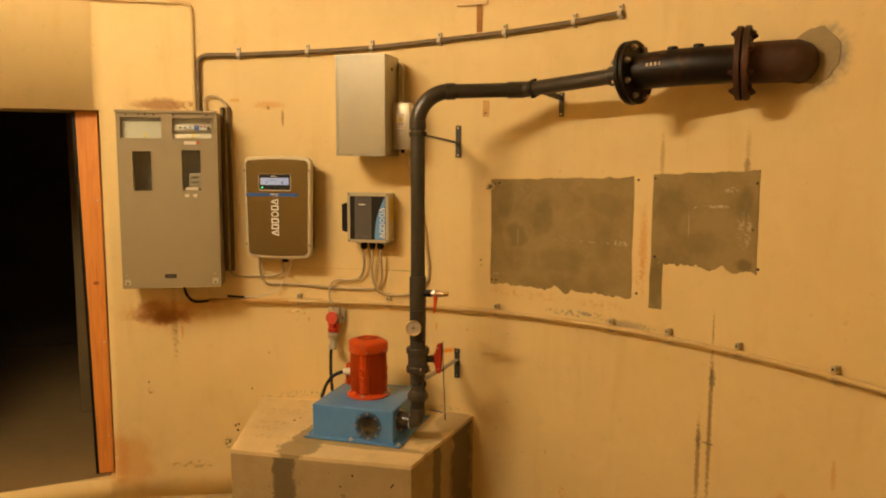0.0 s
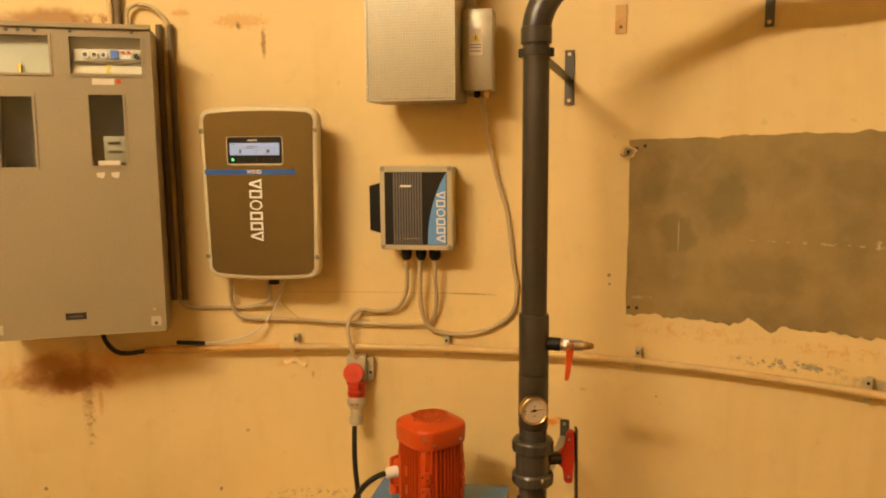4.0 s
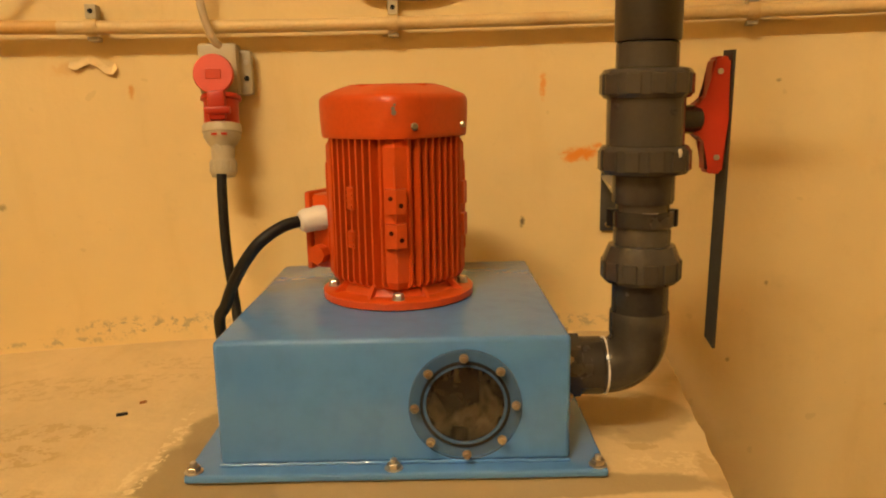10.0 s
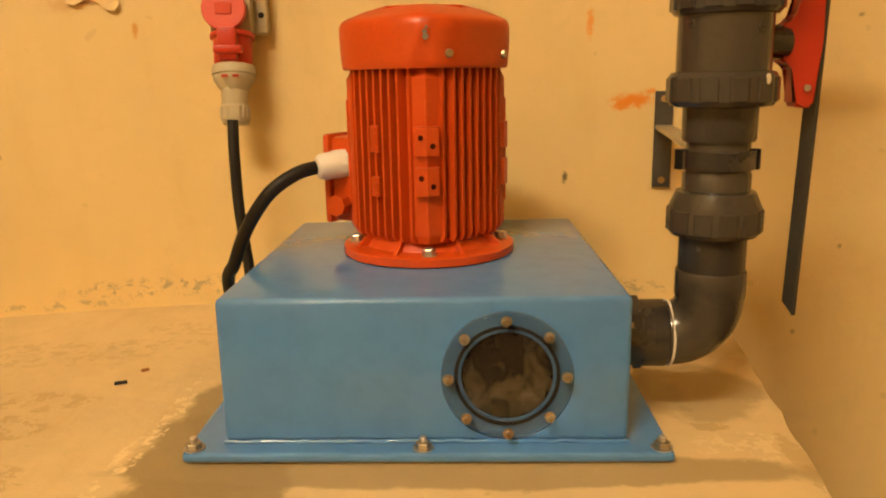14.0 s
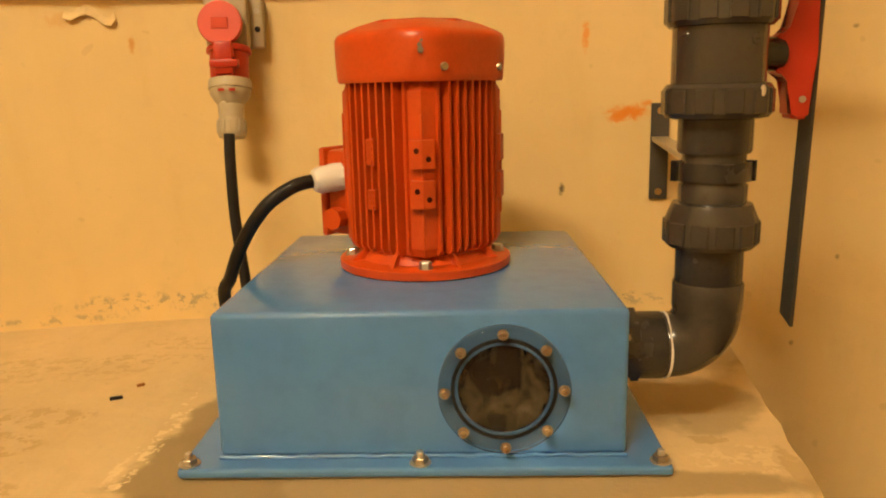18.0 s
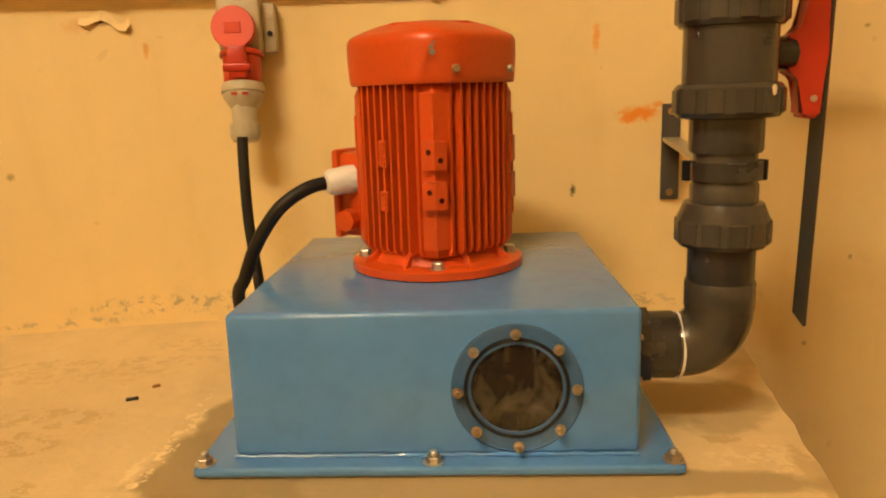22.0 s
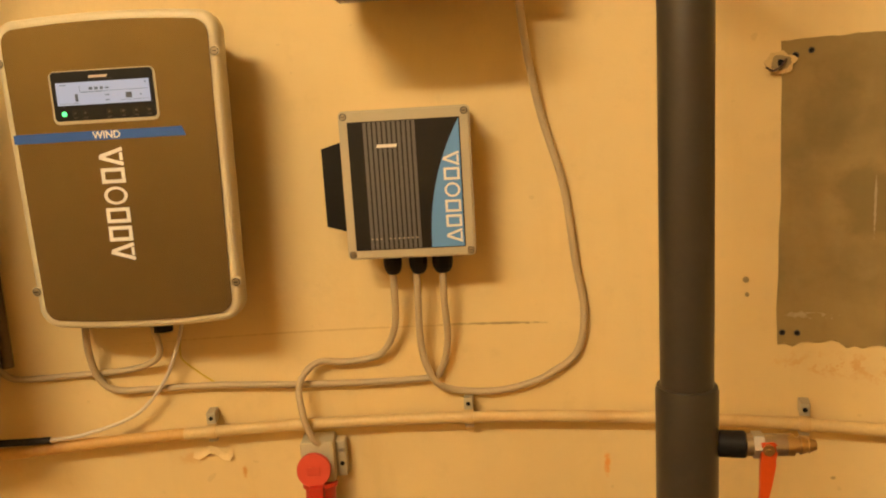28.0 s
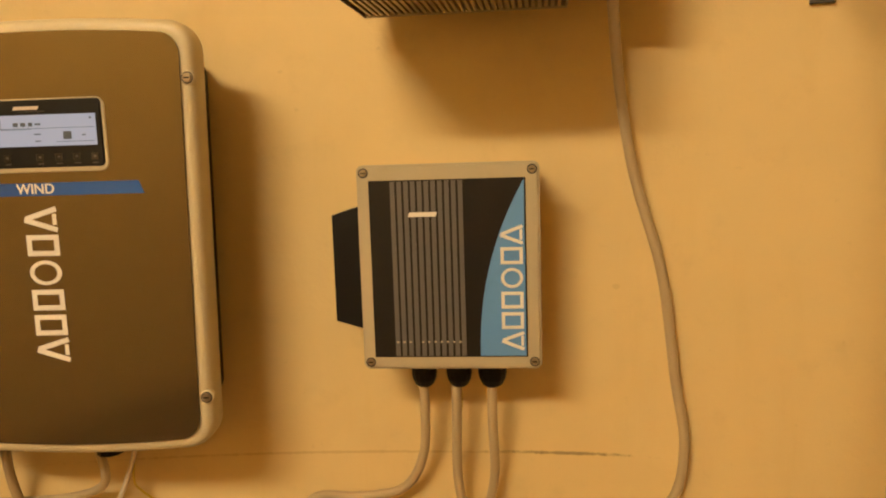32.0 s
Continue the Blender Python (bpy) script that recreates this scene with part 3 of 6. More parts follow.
# first mark is the damp streak; the others paint shading on the right face
BARE = stained("bare_board_marked_concrete", (0.37, 0.275, 0.128), [
    (-2.03 + 1.86, 0.0, 0.055, 0.5, (0.12, 0.09, 0.04), 0.9), (-1.36 + 1.86, 0.60, 0.13, 0.14, (0.09, 0.062, 0.026), 0.85), (-1.40 + 1.86, 0.31, 0.10, 0.05, (0.10, 0.07, 0.03), 0.8)], uv=False, scale=5, fine=130, amount=0.6, bump=0.6, edge=(1.1, 0.75), flecks=0.6)
part("block", block(FLOOR_Z, 0.396, 0.0, 20, 0.004), BARE, plinth, "bare concrete block with pits, a damp streak and a right face darkened at the back")
part("top_screed", block(0.3962, 0.415, 0.0005, 40, 0.007), PLINTH, plinth, "dusty cream screed with damp patches and shade painted right of the pump")
random.seed(4)
for k in range(26):
    x, z = random.uniform(-2.26, -1.46), random.uniform(0.05, 0.385)
    y = 4.325 + (x + 2.285) * 0.0438
    part("pit", lathe([(random.uniform(0.002, 0.006), 0), (0.001, 0.0012)], Matrix.Translation((x + 1.86, y - 4.34 + 0.0002, z - FLOOR_Z)) @ pose(0, 0, 0, 90, 0, 0), 7), RUBBER, plinth)

# ---- pump: blue casing, red motor ----
PX0, PX1, PY0, PY1, PZ0, PZ1 = -1.997, -1.595, 4.571, 4.976, 0.428, 0.577
pump = thing("turbine_pump", pose(-1.796, 4.773, 0.415), "blue painted steel pump casing carrying a red finned electric motor", "pump")


def loc(x, y, z):
    return Vector((x + 1.796, y - 4.773, z - 0.415))


bm = bm_new()
plan = ((PX0 - 0.001, PY0), (PX1 + 0.001, PY0), (PX1 - 0.005, PY1 + 0.010), (PX0 + 0.001, PY1))
lo = [bm.verts.new(loc(x, y, PZ0)) for x, y in plan]
hi = [bm.verts.new(loc(x, y, PZ1)) for x, y in plan]
bm.faces.new(lo[::-1])
bm.faces.new(hi)
for i in range(4):
    bm.faces.new((lo[i], lo[(i + 1) % 4], hi[(i + 1) % 4], hi[i]))
bmesh.ops.bevel(bm, geom=list(bm.edges), offset=0.006, segments=4, profile=0.5, affect="EDGES")
casing = part("casing", bm, BLUE, pump, "glossy blue painted casing", smooth=True)
part("grout_bed", box(-2.031 + 1.796, -1.558 + 1.796, 4.552 - 4.773, 5.008 - 4.773, 0.0, 0.0025), MORTAR, pump, "thin dark grout under the plate")
part("base_plate", box(-2.034 + 1.796, -1.554 + 1.796, 4.547 - 4.773, 5.012 - 4.773, 0.0025, 0.0120, bevel=0.003), BLUE, pump, "blue flange plate")
bm = bm_new()
random.seed(8)
beads = [loc(PX0 - 0.001 + (PX1 - PX0 + 0.002) * k / 44, PY0 - 0.0006 + random.uniform(-0.0007, 0.0005), 0.4285 + random.uniform(-0.0006, 0.0008)) for k in range(45)]
tube(spline(beads, 3), 0.0022, 8, bm)
part("weld_seam", bm, BLUE, pump, smooth=True)
for x, y in ((-2.025, 4.559), (-1.797, 4.559), (-1.564, 4.559), (-1.568, 4.995), (-2.02, 4.995)):
    bolt = part("anchor_bolt", lathe([(0.0105, 0.012), (0.0105, 0.0132)], Matrix.Translation(loc(x, y, 0.415)), 20), STEEL, pump)
    part("nut", lathe([(0.0078, 0.0132), (0.0078, 0.0180), (0.0070, 0.0188)], Matrix.Translation(loc(x, y, 0.415)), 6), FASTENER, bolt)
    part("stud", rod(loc(x, y, 0.4330), loc(x, y, 0.4395), 0.0038, 10, edge=0.001), STEEL, bolt)

# inspection window
WM = Matrix.Translation(loc(-1.7145, PY0, 0.4995)) @ pose(0, 0, 0, 90, 0, 0)
m, nt, b = node_tree("murky_water")
v = coords(nt)
mp = nt.nodes.new("ShaderNodeMapping")
mp.inputs["Scale"].default_value = (0.8, 0.5, 0.5)
mp.inputs["Rotation"].default_value = (0, 0.5, 0)
nt.links.new(v, mp.inputs["Vector"])
n1 = noise_node(nt, mp.outputs[0], 55, 5, 0.6, 0.6)
nt.links.new(mixed(nt, ramped(nt, n1, 0.4, 0.75), (0.016, 0.011, 0.006), (0.10, 0.075, 0.042)), b.inputs["Base Color"])
b.inputs["Roughness"].default_value = 0.25
WATER = m
m, nt, b = node_tree("clear_acrylic")
b.inputs["Base Color"].default_value = (0.93, 0.95, 0.95, 1)
b.inputs["Roughness"].default_value, b.inputs["IOR"].default_value, b.inputs["Transmission Weight"].default_value = 0.0, 1.18, 1.0
ACRYLIC = m


def ring(r0, r1, z0, z1, m, seg=48):
    bm = bm_new()
    pr = [(r0, z0), (r1, z0), (r1, z1), (r0, z1)]
    rs = [[bm.verts.new(m @ Vector((r * math.cos(2 * math.pi * i / seg), r * math.sin(2 * math.pi * i / seg), h))) for i in range(seg)] for r, h in pr]
    for k in range(4):
        for i in range(seg):
            bm.faces.new((rs[k][i], rs[k][(i + 1) % seg], rs[(k + 1) % 4][(i + 1) % seg], rs[(k + 1) % 4][i]))
    return bm


win = part("inspection_window", ring(0.0475, 0.064, 0.0, 0.004, WM), DULL_BLUE, pump, "round bolted inspection window", smooth=True)
part("gasket", ring(0.0478, 0.0515, 0.0042, 0.0056, WM), RUBBER, win, "dark gasket ring", smooth=True)
part("glass_edge", ring(0.0448, 0.0474, 0.003, 0.0052, WM), DULL_BLUE, win, "pale edge of the glass", smooth=True)
part("water_view", lathe([(0.0475, 0.0006), (0.0475, 0.0016)], WM, 48), WATER, win, "murky water behind the pane")
part("pane", lathe([(0.0636, 0.0062), (0.064, 0.0068), (0.064, 0.0108), (0.063, 0.0115)], WM, 64), ACRYLIC, win, "clear acrylic pane").visible_shadow = False
for i in range(8):
    a = radians(45 * i + 1)
    c = WM @ Vector((0.0572 * math.cos(a), 0.0572 * math.sin(a), 0.0117))
    d = Vector((0, -1, 0))
    bb = bm_new()
    rod(c, c + d * 0.001, 0.0054, 18, bb)
    scr = part("cap_screw", bb, FASTENER, win)
    mm, _ = frame_of(c + d * 0.001, c + d * 0.007)
    part("head", lathe([(0.0040, 0), (0.0041, 0.0045), (0.0036, 0.005), (0.0022, 0.005), (0.0020, 0.002)], mm, 18), FASTENER, scr, smooth=True)

# motor; its four corners point to front, back and sides
MO = Matrix.Translation(loc(-1.799, 4.785, PZ1)) @ pose(0, 0, 0, 0, 0, 3)
motor = part("motor_body", lathe([(0.070, 0.012), (0.070, 0.217)], MO, 48), RED, pump, "red painted finned motor", smooth=True)
part("mounting_flange", lathe([(0.101, 0.0005), (0.103, 0.002), (0.103, 0.0105), (0.101, 0.012), (0.080, 0.013), (0.073, 0.022)], MO, 64), RED, motor, smooth=True)
for i in range(4):
    a = radians(-90 + 90 * i)
    c = MO @ Vector((0.0885 * math.cos(a), 0.0885 * math.sin(a), 0.0))
    bo = part("flange_bolt", lathe([(0.0085, 0.012), (0.0085, 0.0135)], Matrix.Translation(c), 20), STEEL, motor)
    part("head", lathe([(0.0072, 0.0135), (0.0072, 0.019), (0.0062, 0.0205)], Matrix.Translation(c), 6), STEEL, bo)
    for s in (-1, 1):
        a2 = a + s * 0.42
        gm = MO @ Matrix.Rotation(a2, 4, "Z")
        g = prism([(0.068, 0.012), (0.094, 0.0125), (0.070, 0.034)], -0.0022, 0.0022)
        g.transform(gm)
        part("gusset", g, RED, motor)
# fins on the four faces, running up the body
for q in range(4):
    fm = MO @ Matrix.Rotation(radians(-45 + 90 * q), 4, "Z")
    for k in range(9):
        t = (k - 4) * 0.0118
        out = 0.0815 - 0.10 * t * t / 0.06 - (0.004 if abs(k - 4) > 3 else 0)
        inn = math.sqrt(max(0.0, 0.069 ** 2 - t * t)) - 0.002
        bm = bm_new()
        top = 0.216
        prism([(inn, 0.030), (out - 0.004, 0.026), (out, 0.032), (out, top), (inn, top)], t - 0.0015, t + 0.0015, bm)
        bm.transform(fm)
        part("cooling_fin", bm, RED, motor)
# corner ribs with bored lugs
for q in range(4):
    fm = MO @ Matrix.Rotation(radians(-90 + 90 * q), 4, "Z")
    bm = bm_new()
    plan = [(0.055, -0.0215), (0.0805, -0.0205), (0.0925, 0.0), (0.0805, 0.0205), (0.055, 0.0215)]
    rows = [[bm.verts.new((x - (0.006 if x > 0.06 else 0) * e, y, z)) for x, y in plan] for z, e in ((0.024, 1), (0.034, 0), (0.205, 0), (0.2155, 1))]
    for p, n in zip(rows, rows[1:]):
        for i in range(5):
            bm.faces.new((p[i], p[(i + 1) % 5], n[(i + 1) % 5], n[i]))
    bm.faces.new(rows[0][::-1])
    bm.faces.new(rows[-1])
    bm.transform(fm)
    rib = part("corner_rib", bm, RED, motor)
    part("rib_seam", rod(fm @ Vector((0.0925, 0.0, 0.060)), fm @ Vector((0.0925, 0, 0.182)), 0.0017, 8, edge=0.001), RED, rib)
    for z in (0.0955, 0.1390) if q != 3 else ():
        lug_bm = bm_new()
        d = 0.004 if q == 1 else 0.0
        v1 = [(0.085, -0.0128), (0.0955 - d, -0.0128), (0.1005 - d, 0.0), (0.0955 - d, 0.0128), (0.085, 0.0128)]
        lo = [lug_bm.verts.new((x, y, z - 0.0152)) for x, y in v1]
        hi = [lug_bm.verts.new((x, y, z + 0.0152)) for x, y in v1]
        lug_bm.faces.new(lo[::-1])
        lug_bm.faces.new(hi)
        for i in range(5):
            lug_bm.faces.new((lo[i], lo[(i + 1) % 5], hi[(i + 1) % 5], hi[i]))
        lug_bm.transform(fm)
        lug = part("lug", lug_bm, RED, rib)
        for s, dz in ((-1, 0.004), (1, -0.005)) if q == 0 else ():
            p = fm @ Vector((0.0980, s * 0.0064, z + dz))
            d = (fm.to_3x3() @ Vector((0.93, s * 0.36, 0))).normalized()
            rod(p - d * 0.002, p + d * 0.0005, 0.0031, 14, lug_bm := bm_new())
            part("bore", lug_bm, BORE, lug)
# side slots with small bosses
for q in (0, 3):
    fm = MO @ Matrix.Rotation(radians(-45 + 90 * q - 90), 4, "Z")
    for z0, z1 in ((0.125, 0.155), (0.075, 0.098)):
        bm = bm_new()
        add_box(bm, 0.078, 0.0835, -0.006, 0.006, z0, z1, bevel=0.001)
        for k in range(4):
            zk = z0 + (z1 - z0) * (k + 0.5) / 4
            add_box(bm, 0.0832, 0.0850, -0.0045, 0.0045, zk - 0.0018, zk + 0.0018)
        bm.transform(fm)
        part("rating_boss", bm, RED, motor)

# fan cover: a rounded square hood with a vented top
def squircle(r, z, n=128, p=3.4, spread=0.0):
    out = []
    for i in range(n):
        a = 2 * math.pi * i / n
        c, s = math.cos(a + radians(45)), math.sin(a + radians(45))
        k = r / (abs(c) ** p + abs(s) ** p) ** (1 / p)
        if spread:
            off = abs((a + math.pi / 4) % (math.pi / 2) - math.pi / 4)
            k *= 1 - 0.030 * max(0.0, 1 - off / spread)
        out.append(Vector((k * math.cos(a), k * math.sin(a), z)))
    return out


bm = bm_new()
rows = []
for r, z in ((0.074, 0.2165), (0.0838, 0.2155), (0.0850, 0.2175), (0.0852, 0.2240), (0.0852, 0.2310), (0.0852, 0.2380), (0.0852, 0.2450), (0.0852, 0.2520), (0.0852, 0.2590), (0.0846, 0.2645), (0.0825, 0.2685), (0.078, 0.2715), (0.064, 0.2780), (0.0575, 0.2805), (0.051, 0.2825)):
    rows.append([bm.verts.new(MO @ q) for q in squircle(r, z, spread=max(0.0, 0.20 * (0.252 - z) / 0.035))])
for a, b in zip(rows, rows[1:]):
    for i in range(128):
        bm.faces.new((a[i], a[(i + 1) % 128], b[(i + 1) % 128], b[i]))
bm.faces.new(rows[0][::-1])
cover = part("fan_cover", bm, RED, motor, "red fan hood with a vented top", smooth=True)
# black disc below the mesh, added as the shade inside the hood
bm = bm_new()
lathe_m = MO @ Matrix.Translation((0, 0, 0.2820))
add_lathe(bm, [(0.061, -0.006), (0.061, -0.004)], lathe_m, 32)
part("fan_shadow_plate", bm, BLACK, cover, "black plate standing for the shade inside the fan hood")
bm = bm_new()
for k in range(-6, 7):
    t = k * 0.009
    w = math.sqrt(max(0.0, 0.056 ** 2 - t * t))
    if w > 0.005:
        add_box(bm, t - 0.0010, t + 0.0010, -w, w, -0.0022, 0.0002)
        add_box(bm, -w, w, t - 0.0010, t + 0.0010, -0.0026, -0.0002)
for a in (45, 135):
    bb = bmesh.new()
    add_box(bb, -0.022, 0.022, -0.0045, 0.0045, -0.002, 0.0014)
    bb.transform(Matrix.Rotation(radians(a), 4, "Z"))
    me_tmp = bpy.data.meshes.new("tmp")
    bb.to_mesh(me_tmp)
    bm.from_mesh(me_tmp)
    bpy.data.meshes.remove(me_tmp)
    bb.free()
bm.transform(lathe_m)
part("vent_grille", bm, RED, cover, "red wire mesh vent")
part("vent_rim", ring(0.0535, 0.0585, -0.003, 0.0012, lathe_m, 8), RED, cover)
for a in (-74.5, -18, 108, 162):
    fmr = MO @ Matrix.Rotation(radians(a), 4, "Z")
    k = 0.0852 / (abs(math.cos(radians(a + 45))) ** 3.7 + abs(math.sin(radians(a + 45))) ** 3.7) ** (1 / 3.7)
    part("cover_screw", rod(fmr @ Vector((k - 0.004, 0, 0.2305)), fmr @ Vector((k + 0.003, 0, 0.2305)), 0.0045, 14, edge=0.001), FASTENER, cover, smooth=True)

for dx, z, r in ((0.001, 0.2475, 0.0034), (0.0, 0.2525, 0.0026), (0.002, 0.2570, 0.0018)):
    part("worn_spot", rod(MO @ Vector((dx, -0.0955, z)), MO @ Vector((dx, -0.0999, z)), r, 7), PRIMER, cover, "chipped grey spot")
# terminal box on the motor's side
tbm = Matrix.Translation(loc(-1.799, 4.785, PZ1)) @ pose(0, 0, 0, 0, 0, 150)
bm = bm_new()
add_box(bm, 0.062, 0.113, -0.044, 0.044, 0.034, 0.138, bevel=0.006)
bm.transform(tbm)
tb = part("terminal_box", bm, RED, motor, "red terminal box", smooth=True)
bm = bm_new()
add_box(bm, 0.1133, 0.123, -0.047, 0.047, 0.031, 0.141, bevel=0.004)
bm.transform(tbm)
part("lid", bm, RED, tb, smooth=True)
GL = loc(-1.918, 4.786, 0.681)
gd = Vector((-0.86, -0.48, -0.12)).normalized()
gm_, _ = frame_of(GL - gd * 0.022, GL)
part("cable_gland", lathe([(0.0175, 0), (0.0175, 0.014), (0.0165, 0.016), (0.0165, 0.03), (0.013, 0.036), (0.0085, 0.038)], gm_, 10), WHITE_PLASTIC, tb, "white cable gland", smooth=True)
part("blind_plug", rod(loc(-1.904, 4.792, 0.633), loc(-1.911, 4.778, 0.633), 0.0135, 8), RED, tb)

# black power cable from motor to plug
cab_pts = [loc(*p) + pump.matrix_world.translation for p in (
    (-1.926, 4.783, 0.681), (-1.952, 4.768, 0.675), (-1.980, 4.755, 0.657), (-2.003, 4.757, 0.630), (-2.024, 4.768, 0.597), (-2.042, 4.785, 0.561), (-2.058, 4.805, 0.532), (-2.062, 4.850, 0.450), (-2.068, 4.915, 0.426), (-2.074, 4.962, 0.445), (-2.082, 4.978, 0.51), (-2.093, 4.988, 0.60), (-2.096, 4.995, 0.68), (-2.096, 5.0, 0.727))]
pc = thing("power_cable", pose(-2.06, 4.9, 0.415), "thick black rubber cable looping from motor to wall plug", "cable")
bm = tube(spline(cab_pts, 10), 0.0082, 14)
bm.transform(pc.matrix_world.inverted())
part("sheath", bm, RUBBER, pc, smooth=True)

# ---- red wall socket with plug ----
sock = thing("wall_socket", at_wall(-6.7, 0.853), "red and grey three-phase wall socket with lidded plug", "socket")
part("back_box", box(-0.032, 0.032, -0.055, -0.001, 0.0, 0.085, bevel=0.006), GREY_PLASTIC, sock, smooth=True)
part("mounting_plate", box(0.012, 0.052, -0.030, -0.0005, 0.0, 0.075, bevel=0.005), GREY_PLASTIC, sock, "grey fixing lug", smooth=True)
for z in (0.055, 0.028):
    part("fixing_screw", rod((0.043, -0.0305, z), (0.043, -0.032, z), 0.0045, 12), STEEL if z > 0.04 else BLACK, sock)
def tilt(x, y, z, a):
    return Matrix.Translation((x, y, z)) @ pose(0, 0, 0, a, 0, 0)
bm = lathe([(0.0315, 0), (0.0335, 0.003), (0.0335, 0.008), (0.0290, 0.010), (0.0285, 0.05)], tilt(0, -0.045, 0.0, 180 - 12), 32)
part("socket_collar", bm, RED_PLASTIC, sock, "red socket collar", smooth=True)
bm = lathe([(0.0300, 0), (0.0325, 0.002), (0.0325, 0.010), (0.0312, 0.012)], tilt(-0.006, -0.062, 0.034, 90 - 8), 40)
lid = part("lid", bm, PINK_CAP, sock, "open red hinged lid", smooth=True)
part("lid_label", box(-0.018, 0.006, -0.0765, -0.0745, 0.027, 0.044, bevel=0.0008), PINK_CAP, lid)
part("hinge_arm", box(-0.016, 0.012, -0.090, -0.066, -0.040, 0.008, bevel=0.004), RED_PLASTIC, sock, smooth=True)
part("hinge_clip", box(-0.022, 0.020, -0.094, -0.078, -0.030, -0.018, bevel=0.003), RED_PLASTIC, sock, smooth=True)
plug = thing("cable_plug", Matrix.Translation(sock.matrix_world.translation) @ pose(0, 0, 0, 0, 0, 6.7), "light grey three-phase plug hanging in the red socket", "plug")
PT = tilt(0, -0.0565, -0.052, 180 - 12)
part("plug_body", lathe([(0.0308, -0.004), (0.0325, 0.0), (0.0325, 0.010), (0.0305, 0.011), (0.0305, 0.018), (0.0245, 0.028), (0.0195, 0.034), (0.0185, 0.056)], PT, 32), GREY_PLASTIC, plug, "light grey plug body", smooth=True)
part("clamp_nut", lathe([(0.0205, 0.056), (0.0215, 0.058), (0.0215, 0.078), (0.019, 0.084), (0.011, 0.085)], PT, 18), GREY_PLASTIC, plug)
for k in range(16):
    bb = box(0.0208, 0.0226, -0.0022, 0.0022, 0.0595, 0.0765, bevel=0.0005, seg=1)
    bb.transform(PT @ Matrix.Rotation(2 * math.pi * k / 16, 4, "Z"))
    part("grip_rib", bb, GREY_PLASTIC, plug)
for x in (-0.008, 0.008):
    part("latch_window", box(x - 0.0045, x + 0.0045, -0.0915, -0.0890, -0.064, -0.060), RED_PLASTIC, plug, "red latch window")
bm = box(-0.005, 0.005, -0.088, -0.070, -0.016, 0.016, bevel=0.002)
bm.transform(Matrix.Translation((-0.002, 0.003, -0.094)) @ pose(0, 0, 0, 0, -28, 0))
part("locking_lever", bm, GREY_PLASTIC, plug, smooth=True)
# solid dark strip in place of the shade below the lever
part("lever_shade", box(-0.010, 0.006, -0.0845, -0.0800, -0.1085, -0.1055), BRACKET, plug, "dark strip standing for the shade under the lever")

# bolts of the outlet flange on the casing's side
for i in range(6):
    a = radians(30 + 60 * i)
    c = loc(PX1 + 0.0005, 4.657 + 0.052 * math.cos(a), 0.5115 + 0.046 * math.sin(a))
    ob_ = part("outlet_bolt", rod(c, c + Vector((0.007, 0, 0)), 0.0058, 6), FASTENER, pump)
    part("stud", rod(c + Vector((0.007, 0, 0)), c + Vector((0.010, 0, 0)), 0.003, 10), FASTENER, ob_)

# ---- grey plastic pipework ----
AX, AY = -1.500, 4.645
pipe = thing("pressure_pipe", pose(AX, AY, 0.415), "grey plastic pressure pipe rising from the pump to the wall", "pipe")


def up(profile, seg=40):
    """profile: radius and world height, about the riser's axis."""
    return lathe([(r, z - 0.415) for r, z in profile], Matrix(), seg)


def nut(z0, z1, r, name="union_nut", ribs=12, material=None, top=0.006):
    """A union nut with grip ribs."""
    c = 0.006
    n = part(name, up([(r - 0.012, z0), (r - 0.003, z0 + 0.002), (r, z0 + c), (r, z1 - top), (r - 0.003 - 0.3 * (top - 0.006), z1 - 0.002), (r - 0.012, z1)], 48), material or GREY_PVC, pipe, smooth=True)
    for i in range(ribs):
        a = 2 * math.pi * i / ribs
        bm = box(r - 0.003, r + 0.0012, -0.0088, 0.0088, z0 + 0.006 - 0.415, z1 - top - 0.001 - 0.415, bevel=0.001, seg=1)
        bm.transform(Matrix.Rotation(a, 4, "Z"))
        part("grip_rib", bm, material or GREY_PVC, n)
    return n


P = 0.0318
# outlet elbow from the casing
ez = 0.5115 - 0.415
elbow_line = [Vector((-0.040, 0.012, ez))] + [Vector((-0.040 + 0.040 * math.sin(t), 0.012 * (1 - t / 1.571), ez + 0.040 * (1 - math.cos(t)))) for t in [i * math.pi / 24 for i in range(13)]] + [Vector((0, 0, 0.575 - 0.415))]
part("outlet_elbow", tube(elbow_line, 0.0345, 36), GREY_PVC, pipe, "grey elbow with a white sealing ring", smooth=True)
part("outlet_adapter", rod((-0.094, 0.012, ez), (-0.041, 0.012, ez), 0.036, 36, edge=0.003), DARK_PVC, pipe, smooth=True)
part("adapter_hex", rod((-0.0945, 0.012, ez), (-0.072, 0.012, ez), 0.0415, 8), DARK_PVC, pipe)
part("sealing_ring", rod((-0.0402, 0.0118, ez), (-0.0378, 0.0118, ez), 0.0355, 36), WHITE_PLASTIC, pipe, "white sealing ring", smooth=True)
part("elbow_collar", up([(0.0345, 0.555), (0.0355, 0.558), (0.0355, 0.583), (0.0345, 0.585)]), GREY_PVC, pipe, smooth=True)
part("lower_spigot", up([(0.0335, 0.584), (0.0335, 0.624)]), DARK_PVC, pipe, smooth=True)
nut(0.620, 0.668, 0.0455, top=0.018)
part("union_end", up([(0.0335, 0.665), (0.0335, 0.684), (0.031, 0.688), (0.031, 0.722)]), GREY_PVC, pipe, smooth=True)
